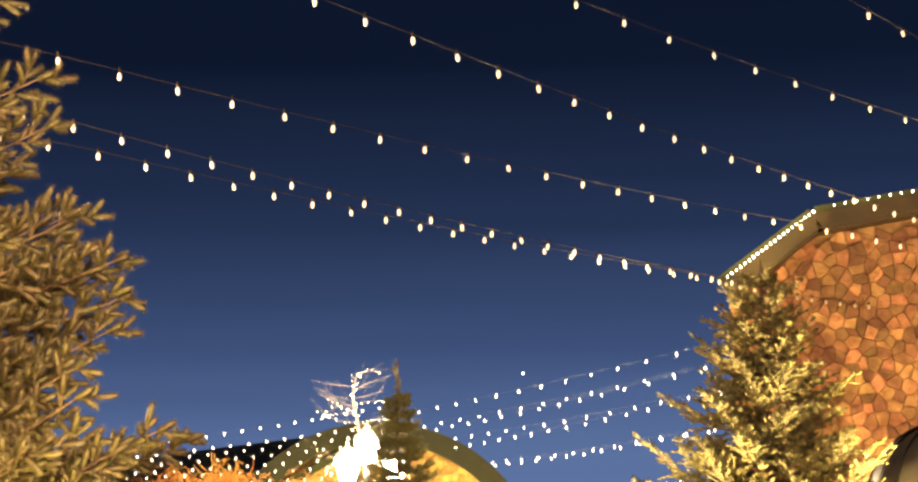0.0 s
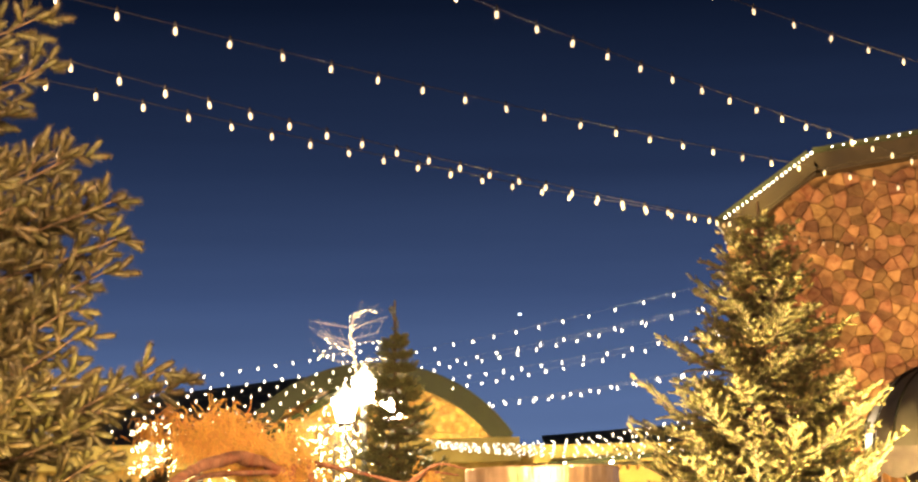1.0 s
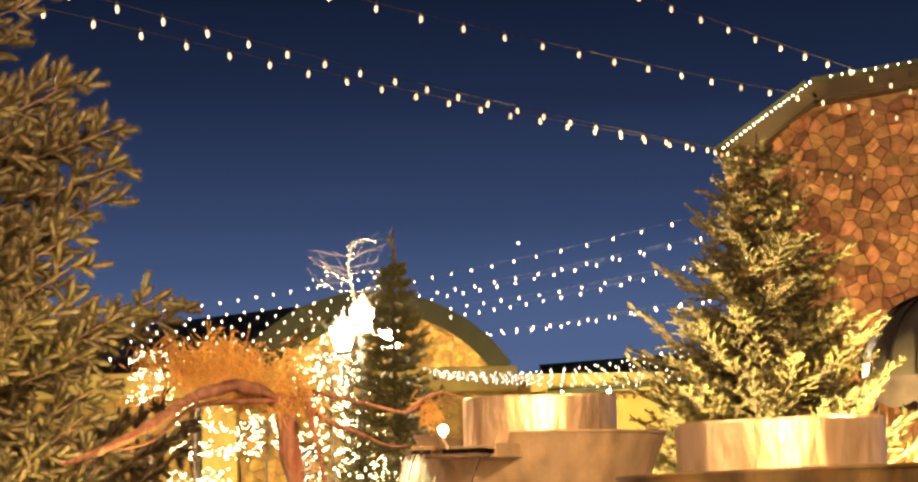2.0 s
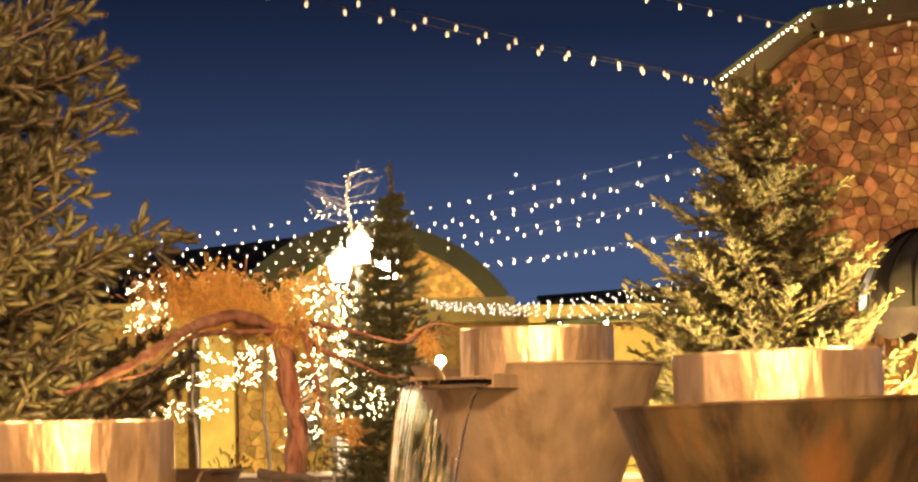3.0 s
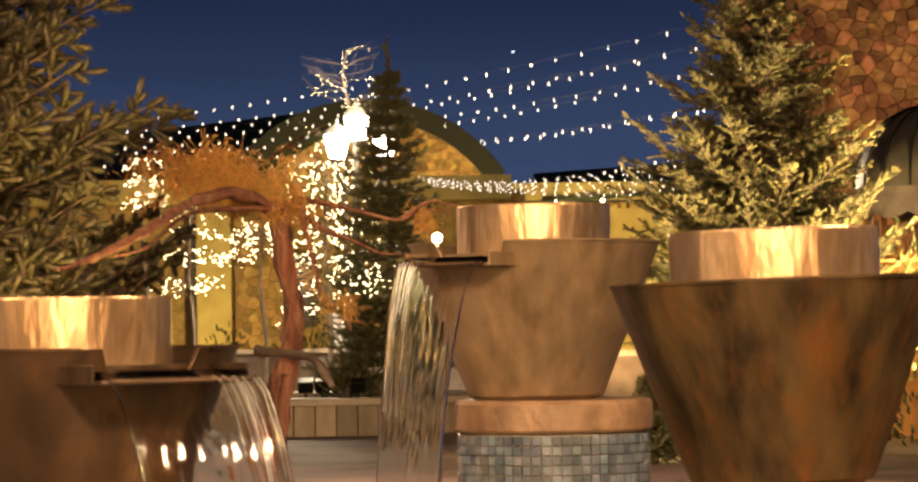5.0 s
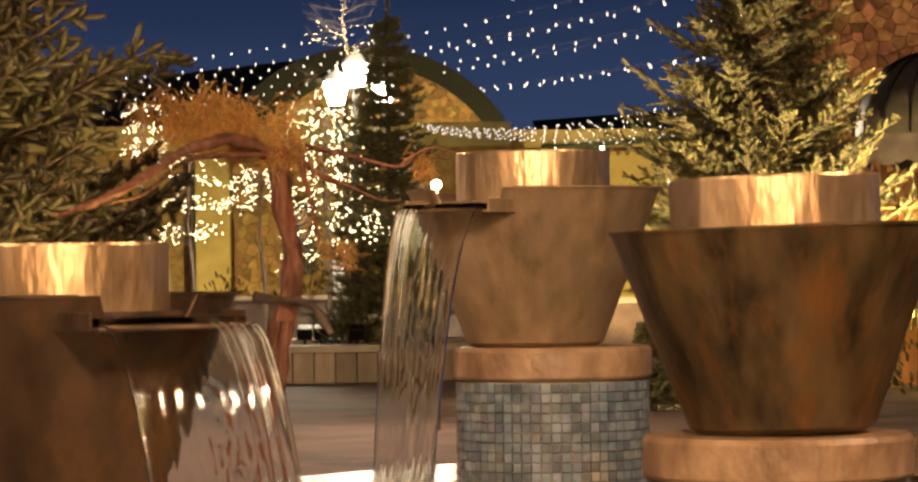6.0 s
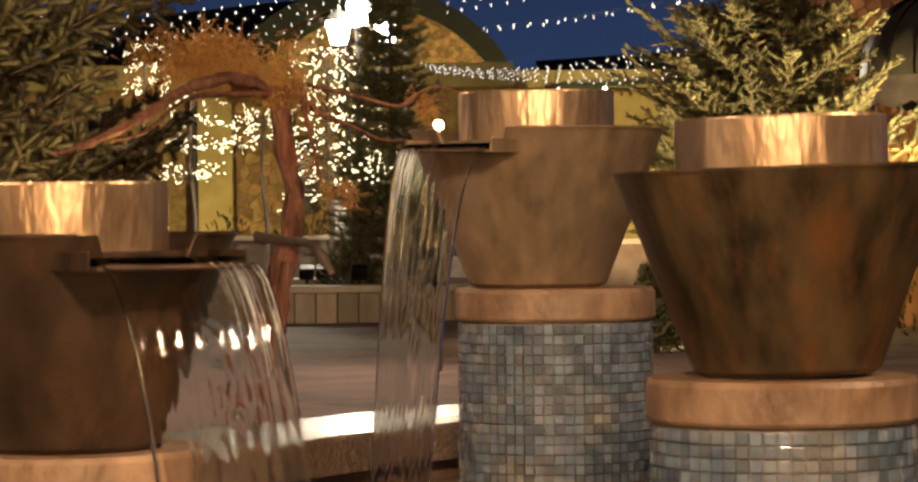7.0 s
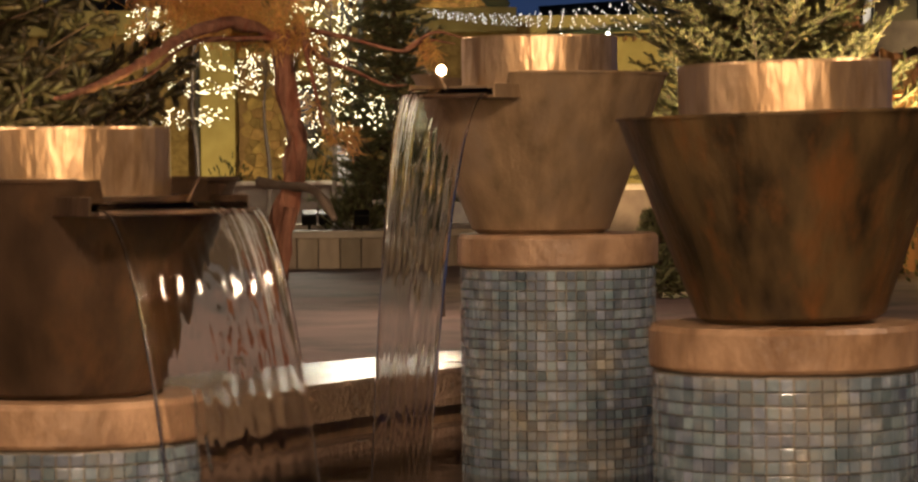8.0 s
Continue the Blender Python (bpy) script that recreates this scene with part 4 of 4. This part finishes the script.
# long thin limbs that reach past the rest, and the shaded ones behind the juniper
for x, y, z in ((1.13, -0.1, 2.0), (1.17, 0.4, 2.0), (1.1, 1.3, 1.62), (1.06, 1.35, 1.52), (0.97, 1.3, 1.44), (1.0, 1.2, 1.7), (0.8, 1.25, 1.6), (0.85, 1.3, 1.48), (0.7, 1.2, 1.72), (0.6, 1.1, 1.5)):
    tips.append((x, y, z, 0.15))
for i in range(16):
    z = rng.uniform(1.0, 4.2)
    a, r = radians(rng.uniform(70, 285)), np.interp(z, [1.0, 4.6], [1.1, 0.15])
    tips.append((r * math.cos(a), r * math.sin(a), z, 0.22))
for z in (3.75, 4.0, 4.25, 4.5):
    for j in range(4):
        a, r = radians(rng.uniform(-80, 60)), 0.62 * (4.9 - z)
        tips.append((r * math.cos(a), r * math.sin(a), z, 0.16))
near_spruce((SX, SY, 0), 4.8, tips, "large blue spruce with thick needled shoots", 4)

wr = random.Random(8)
spruce, _ = conifer("floodlit_spruce", (3.17, 31.0, 0), 5.35, "floodlit spruce in front of the stone wall", M_NEEDLE, whorls(5.25, 1.1, 1.75, 26, 13, wr, rise=0.2, power=0.6, low=0.5, gaps=0.12), M_TRUNK, 0.032, 0.018, 8, 0.003, 0.125, 6, 0.09, core=0.5, blunt=0.35, sides=3)
fir, fir_tips = conifer("slender_fir", (-0.92, 39.0, 0.38), 4.78, "slender dark fir with small lights", M_FIR, whorls(4.4, 0.3, 1.1, 22, 9, wr, rise=0.12, power=0.85), M_TRUNK, 0.075, 0.024, 9, 0.005, 0.17, 7, 0.06, core=0.3, sides=3)
lead = np.random.default_rng(2)
tagged(part("leader", shoots_mesh("leader", [(lead.uniform(-0.01, 0.01), 0, z) for z in np.linspace(4.0, 4.72, 24)], [(lead.uniform(-0.9, 0.9), lead.uniform(-0.9, 0.9), 1) for _ in range(24)], 0.12, 0.036, 26, 0.004, lead, 0.3), M_FIR, fir), kind="stuff")
small, _ = conifer("small_spruce", (1.78, 27.0, 0), 0.8, "small young spruce near the garden wall", M_FIR, whorls(0.8, 0.08, 0.3, 6, 7, wr), M_TRUNK, 0.08, 0.024, 14, 0.004, 0.12, 9, 0.03)


def fairy_lights(name, places, label, radius=0.014):
    bm = bmesh.new()
    for p in places:
        bmesh.ops.create_icosphere(bm, subdivisions=1, radius=radius, matrix=Matrix.Translation(p))
    ob = part(name, bm, M_FAIRY)
    return tagged(ob, label, "fairy lights", kind="stuff")


rng = random.Random(17)
pick = [Vector(p) + Vector((-0.92, 38.95, 0.4)) for p in fir_tips if rng.random() < 0.06]
pick = [p for p in pick if p.z > 1.7]
fairy_lights("fairy_lights", pick[:150], "small warm lights scattered over the fir")


def lit_tree(place, top, tiers, label, seed):
    """A leafless tree whose layered, drooping branches carry strings of lights. tiers: (height, reach to -x, reach to +x, droop)."""
    rng = random.Random(seed)
    tree = thing("bare_tree", place, label, "tree", "bare lit trees")
    part("trunk", tube(smooth_path([(0, 0, 0), (0.05, 0, top * 0.4), (-0.03, 0.03, top * 0.7), (0.02, 0, top)], 5), 0.05, 0.01, 6, 0.3), M_PALE, tree)
    lights = []

    def shine(pts, gap):
        for a, b in zip(pts, pts[1:]):
            for k in range(max(1, int((b - a).length / gap))):
                if rng.random() < 0.8:
                    lights.append(a.lerp(b, rng.random()) + Vector((rng.uniform(-0.03, 0.03), rng.uniform(-0.05, 0.02), rng.uniform(-0.03, 0.03))) + Vector(place))

    for z, left, right, droop in tiers:
        for side, reach in ((-1, left), (1, right), (-0.6, left * 0.7), (0.6, right * 0.7)):
            if reach < 0.08:
                continue
            reach *= rng.uniform(0.8, 1.1)
            dy = rng.uniform(-0.35, 0.35)
            start = Vector((0, 0, z - 0.25 * reach))
            pts = smooth_path([start, start + Vector((side * reach * 0.5, dy * 0.5, 0.3 * reach)), start + Vector((side * reach, dy, 0.3 * reach - droop * reach))], 5)
            limb_ob = part("branch", tube(pts, 0.011, 0.003, 4), M_PALE, tree)
            shine(pts[4:], 0.05)
            for k in range(3):
                q = pts[rng.randint(4, len(pts) - 1)]
                end = q + Vector((side * rng.uniform(0.05, 0.22), rng.uniform(-0.1, 0.1), rng.uniform(-0.16, 0.1)))
                part("twig", tube([q, end], 0.004, 0.002, 3), M_PALE, limb_ob)
                shine([q, end], 0.045)
    fairy_lights("fairy_lights", lights, "warm lights wound round a low bare tree", 0.0095)
    return tree


# tall bare tree behind the lamp post
tall = thing("bare_tree", (-1.7, 45.0, 0), "tall bare tree wound with bright warm lights", "tree", "bare lit trees")
stem = smooth_path([(0.1, 0, 0), (0.05, 0, 1.6), (-0.05, 0.05, 3.0), (0.0, 0, 4.0), (0.03, 0, 4.7), (-0.05, 0, 5.2), (0.02, 0, 5.6)], 8)
part("trunk", tube(stem, 0.06, 0.006, 8, 0.3), M_PALE, tall)
rng = random.Random(44)
glints = [p + Vector((rng.uniform(-0.06, 0.06), -0.05, rng.uniform(-0.02, 0.02))) for p in stem[18:]]
for k in range(30):
    f = rng.uniform(0.4, 0.98)
    p = stem[int(f * (len(stem) - 1))]
    side = rng.choice((-1, 1))
    reach = 0.75 * (1.15 - f) + rng.uniform(0.1, 0.35)
    pts = smooth_path([p, p + Vector((side * reach * 0.5, rng.uniform(-0.3, 0.3), reach * rng.uniform(0.0, 0.35))), p + Vector((side * reach, rng.uniform(-0.4, 0.4), reach * rng.uniform(-0.1, 0.6)))], 6)
    twig = part("branch", tube(pts, 0.0045, 0.0015, 4), M_PALE, tall)
    for q in (pts[3], pts[-3], pts[7]):
        end = q + Vector((side * rng.uniform(0.05, 0.25), rng.uniform(-0.1, 0.1), rng.uniform(0.0, 0.3)))
        part("twig", tube([q, end], 0.002, 0.001, 3), M_PALE, twig)
    if rng.random() < 0.35:
        for q in pts[2::2]:
            glints.append(q + Vector((rng.uniform(-0.03, 0.03), -0.03, rng.uniform(-0.03, 0.03))))
fairy_lights("fairy_lights", [g + Vector((-1.7, 45.0, 0)) for g in glints], "warm lights wound round a tall bare tree", 0.006)
LOW = "low bare ornamental tree wrapped with warm lights"
lit_tree((-4.05, 44.0, 0), 3.1, [(3.12, 0.1, 0.5, 0.3), (2.8, 0.2, 0.5, 0.2), (2.5, 0.35, 0.55, 0.35), (2.35, 0.3, 0.5, 0.1), (2.05, 0.65, 0.6, 0.3), (1.95, 0.6, 0.3, 0.4)], LOW, 31)
lit_tree((-3.0, 44.5, 0), 2.8, [(2.9, 0.45, 0.45, 0.5), (2.82, 0.5, 0.4, 0.9), (2.7, 0.35, 0.45, 1.0), (2.5, 0.3, 0.4, 0.6)], LOW, 35)
lit_tree((-4.72, 43.8, 0), 3.8, [(3.85, 0.2, 0.35, 0.4), (3.6, 0.25, 0.3, 0.6), (3.4, 0.2, 0.25, 0.8), (3.2, 0.15, 0.25, 0.8)], LOW, 33)
lit_tree((-2.0, 44.3, 0), 3.7, [(1.6 + 0.2 * k, 0.65, 0.5, 0.3 + 0.1 * (k % 4)) for k in range(12)], LOW, 41)
lit_tree((-1.72, 44.8, 0), 4.3, [(2.4 + 0.36 * k, 0.4, 0.45, 0.5) for k in range(6)], LOW, 43)


def shrub(x, y, z, r, h, material, seed, label):
    rng2 = np.random.default_rng(seed)
    ob = thing("shrub", (x, y, z), label, "shrub", "shrubs")
    n = 420
    d = rng2.normal(size=(n, 3))
    d /= np.linalg.norm(d, axis=1, keepdims=True)
    d[:, 2] = abs(d[:, 2])
    at = d * np.array([r, r, h]) * rng2.uniform(0.55, 0.95, (n, 1)) * (1 + 0.2 * np.sin(5 * np.arctan2(d[:, 1:2], d[:, 0:1])))
    part("stems", tube([(0, 0, -0.05), (0, 0, h * 0.5)], 0.03, 0.01, 6), M_TRUNK, ob)
    tagged(part("leaves", shoots_mesh("leaves", at, d + [0, 0, 0.5], 0.09, 0.03, 10, 0.007, rng2), material, ob), kind="stuff")
    return ob


shrub(-3.75, 47.2, 0.0, 0.45, 1.35, M_SHRUB, 1, "dark rounded shrub before the stone pier")
shrub(-1.45, 38.6, 0.4, 0.5, 0.55, M_FIR, 2, "low dark evergreen in the round planter")
shrub(-2.45, 46.8, 0.0, 0.6, 1.5, M_SHRUB, 3, "leafy shrub lit by small lights")
shrub(4.75, 30.3, 0.0, 0.55, 2.2, M_SHRUB, 4, "leafy shrub beside the kiosk")
shrub(2.75, 30.9, 0.0, 0.55, 1.6, M_SHRUB, 5, "leafy shrub below the floodlit spruce")

# weathered juniper behind the basin
juniper = thing("juniper", (-0.75, 10.75, 0), "twisted red-barked juniper with dry orange foliage", "tree")
J = Vector((0.75, -10.75, 0))


def limb(points, r0, r1, name="branch", material=None):
    return part(name, tube(smooth_path([Vector(p) + J for p in points], 6), r0, r1, 10, 1.0), material or M_JUNIPER, juniper, smooth=True)


limb([(-0.8, 10.75, -0.02), (-0.75, 10.7, 0.37), (-0.71, 10.6, 0.79), (-0.68, 10.6, 0.96), (-0.63, 10.6, 1.15), (-0.6, 10.6, 1.32), (-0.64, 10.6, 1.52), (-0.65, 10.6, 1.73)], 0.046, 0.031, "trunk")
limb([(-0.72, 10.62, 0.6), (-0.66, 10.56, 0.85), (-0.63, 10.55, 1.1)], 0.036, 0.016)
limb([(-0.65, 10.6, 1.68), (-0.72, 10.45, 1.73), (-0.787, 10.2, 1.735), (-0.877, 9.7, 1.69), (-0.93, 9.2, 1.61), (-1.0, 8.8, 1.53), (-1.08, 8.5, 1.47), (-1.14, 8.3, 1.44)], 0.026, 0.006)
limb([(-0.64, 10.58, 1.7), (-0.764, 10.3, 1.69), (-0.894, 9.7, 1.65), (-0.97, 9.1, 1.525), (-1.035, 8.8, 1.49)], 0.011, 0.003)
limb([(-0.6, 10.6, 1.74), (-0.48, 10.66, 1.72), (-0.35, 10.72, 1.69), (-0.22, 10.78, 1.66), (-0.14, 10.84, 1.7), (-0.03, 10.9, 1.69)], 0.009, 0.003)
limb([(-0.22, 10.78, 1.66), (-0.18, 10.8, 1.69), (-0.1, 10.82, 1.73), (0.0, 10.85, 1.71)], 0.006, 0.003)
limb([(-0.6, 10.6, 1.73), (-0.52, 10.68, 1.64), (-0.4, 10.75, 1.59), (-0.29, 10.82, 1.54), (-0.21, 10.9, 1.54)], 0.009, 0.003)
limb([(-0.57, 10.6, 1.72), (-0.55, 10.53, 1.62), (-0.52, 10.47, 1.49), (-0.49, 10.4, 1.36)], 0.013, 0.004)
limb([(-0.74, 10.6, 1.19), (-0.61, 10.5, 1.17), (-0.52, 10.4, 1.15), (-0.45, 10.3, 1.06)], 0.018, 0.012, "branch", M_PALE)
rng = np.random.default_rng(3)
starts, ways = [], []
for (x0, y0, z0), (x1, y1, z1), n, s in (((-1.06, 10.4, 1.84), (-0.62, 10.6, 1.78), 2300, 0.05), ((-1.0, 10.4, 1.8), (-0.78, 10.5, 1.87), 1100, 0.04), ((-0.9, 10.5, 1.74), (-0.58, 10.6, 1.72), 800, 0.035), ((-1.22, 10.3, 1.78), (-1.05, 10.4, 1.86), 220, 0.04), ((-0.45, 10.4, 1.38), (-0.38, 10.4, 1.32), 40, 0.02), ((-0.55, 10.55, 1.7), (-0.5, 10.4, 1.4), 110, 0.025),
                                         ((-0.16, 10.85, 1.7), (-0.11, 10.85, 1.65), 160, 0.022), ((-0.5, 10.4, 1.36), (-0.42, 10.4, 1.32), 40, 0.02)):
    clumps = max(2, n // 36)
    t = rng.uniform(0, 1, (clumps, 1))
    heart = np.array([x0, y0, z0]) * (1 - t) + np.array([x1, y1, z1]) * t + rng.normal(0, s, (clumps, 3)) * [1.1, 1.0, 0.8] + [0.75, -10.75, 0]
    for c in heart:
        m = rng.integers(18, 40)
        droop = rng.uniform(0.2, 1.0)
        starts.extend(c + rng.normal(0, 1, (m, 3)) * [0.014, 0.014, 0.024])
        ways.extend(rng.normal(0, 0.5, (m, 3)) + [0, 0, -droop])
tagged(part("foliage", shoots_mesh("foliage", starts, ways, 0.045, 0.008, 14, 0.0008, rng, 0.15, 0.8, 3), M_DRY, juniper), "dry orange foliage", kind="stuff")

# ---------------------------------------------------------------- string lights
bm = bmesh.new()
add_lathe(bm, [(0.0, -0.098), (0.012, -0.096), (0.024, -0.082), (0.029, -0.062), (0.024, -0.038), (0.014, -0.022), (0.012, -0.014), (0.0, -0.014)], 10)
BULB = mesh_of(bm, "bulb", True)
SOCKET = mesh_of(lathe([(0.0, -0.03), (0.015, -0.03), (0.018, -0.01), (0.016, 0.02), (0.007, 0.035), (0.0, 0.036)], 8), "socket")


def light_string(p0, p1, sag, bulbs, material, label, before=0, after=0, cable=0.0035, phase=0.0, scale=1.0, tall=1.0):
    """A hanging cable from p0 to p1 with evenly spaced bulbs; before and after: bulbs beyond those ends."""
    st = thing("light_string", p0, label, "string lights", "string lights")
    a, d = Vector((0, 0, 0)), Vector(p1) - Vector(p0)

    def at(t):
        return a + d * t - Vector((0, 0, sag * 4 * t * (1 - t) if 0 <= t <= 1 else 0))

    part("cable", tube([at(t) for t in np.linspace(-before / bulbs, 1 + after / bulbs, 24)], cable, cable, 5), M_CABLE, st)
    for i in range(-before, bulbs + after + 1):
        p = at((i + phase) / bulbs)
        m = Matrix.Translation(p) @ pose(0, 0, 0, random.uniform(-8, 8), random.uniform(-8, 8), 0) @ Matrix.Diagonal((scale, scale, scale * tall, 1))
        b = part("bulb", BULB, material, st)
        if not BULB.materials or material is not BULB.materials[0]:
            b.material_slots[0].link, b.material_slots[0].material = "OBJECT", material
        b.matrix_basis = m
        part("socket", SOCKET, M_BLACK, b)
    return st


L1, L2 = "overhead string of cream frosted bulbs on brown cable", "distant string of bright white bulbs"
light_string((-2.97, 21.3, 5.73), (4.61, 34.3, 6.1), 0.08, 20, M_BULB, L1, 3, 4, scale=0.62, tall=1.35)
light_string((-1.02, 20.5, 5.95), (5.38, 34.5, 6.3), 0.06, 19, M_BULB, L1, 4, 3, scale=0.62, tall=1.35)
light_string((1.04, 25.0, 6.89), (4.63, 30.0, 6.7), 0.03, 8, M_BULB, L1, 4, 11, scale=0.62, tall=1.35)
light_string((3.87, 27.0, 7.17), (4.38, 28.3, 7.26), 0.0, 1, M_BULB, L1, 4, 8, scale=0.62, tall=1.35)
light_string((-2.98, 22.2, 5.39), (3.28, 35.5, 5.72), 0.08, 21, M_BULB, L1, 3, 0, scale=0.62, tall=1.35)
light_string((-2.99, 23.8, 5.44), (3.12, 35.5, 5.74), 0.06, 19, M_BULB, L1, 3, 1, scale=0.62, tall=1.35)
light_string((3.2, 35.5, 5.7), (4.94, 35.5, 5.38), 0.03, 10, M_BULB_DIM, "string of unlit brown bulbs against the stone wall", scale=0.7)
for p0, p1, n, sag in (((-0.49, 48, 5.31), (2.68, 37, 5.00), 10, 0.03), ((-0.42, 48, 5.06), (2.64, 37, 4.74), 10, 0.03), ((-0.25, 48, 5.00), (2.64, 37, 4.71), 11, 0.03),
                       ((0.07, 48, 4.84), (2.46, 37, 4.39), 9, 0.03), ((0.03, 48, 4.69), (2.59, 37, 4.36), 11, 0.03), ((0.63, 48, 4.41), (2.44, 37, 3.94), 8, 0.03),
                       ((0.66, 48, 4.37), (2.45, 37, 3.92), 9, 0.03)):
    light_string(p0, p1, sag, n, M_BULB_FAR, L2, 1, 3, 0.001, 0.0, 0.25, 2.4)
for k in range(10):
    f = k / 9
    light_string((-0.8 + 0.25 * f, 60, 4.45 - 0.18 * f), (3.65 - 0.3 * ((k * 3) % 5) / 4, 45.5, 3.98 - 0.62 * f), 0.1 + 0.14 * (1 - f), 19 + (k * 5) % 7, M_BULB_FAR, L2, 0, 1, 0.001, (k * 0.37) % 1, 0.22, 2.4)
for y1, ph in ((5.5, 0.0), (5.2, 0.35), (5.05, 0.1), (4.9, 0.6), (4.7, 0.25), (4.55, 0.8), (4.35, 0.5), (4.15, 0.15)):
    light_string((-6.9, 44, 4.3 - 0.3 * (5.5 - y1)), (-1.5, 50, y1), 0.05, 20, M_BULB_FAR, L2, 0, 1, 0.001, ph, 0.25, 2.4)

# evening star
bm = bmesh.new()
bmesh.ops.create_icosphere(bm, subdivisions=2, radius=0.24)
star = part("evening_star", bm, M_STAR)
star.location = (11.7, 600, 58.3)
tagged(star, "single bright star in the dusk sky", "star", kind="structure")
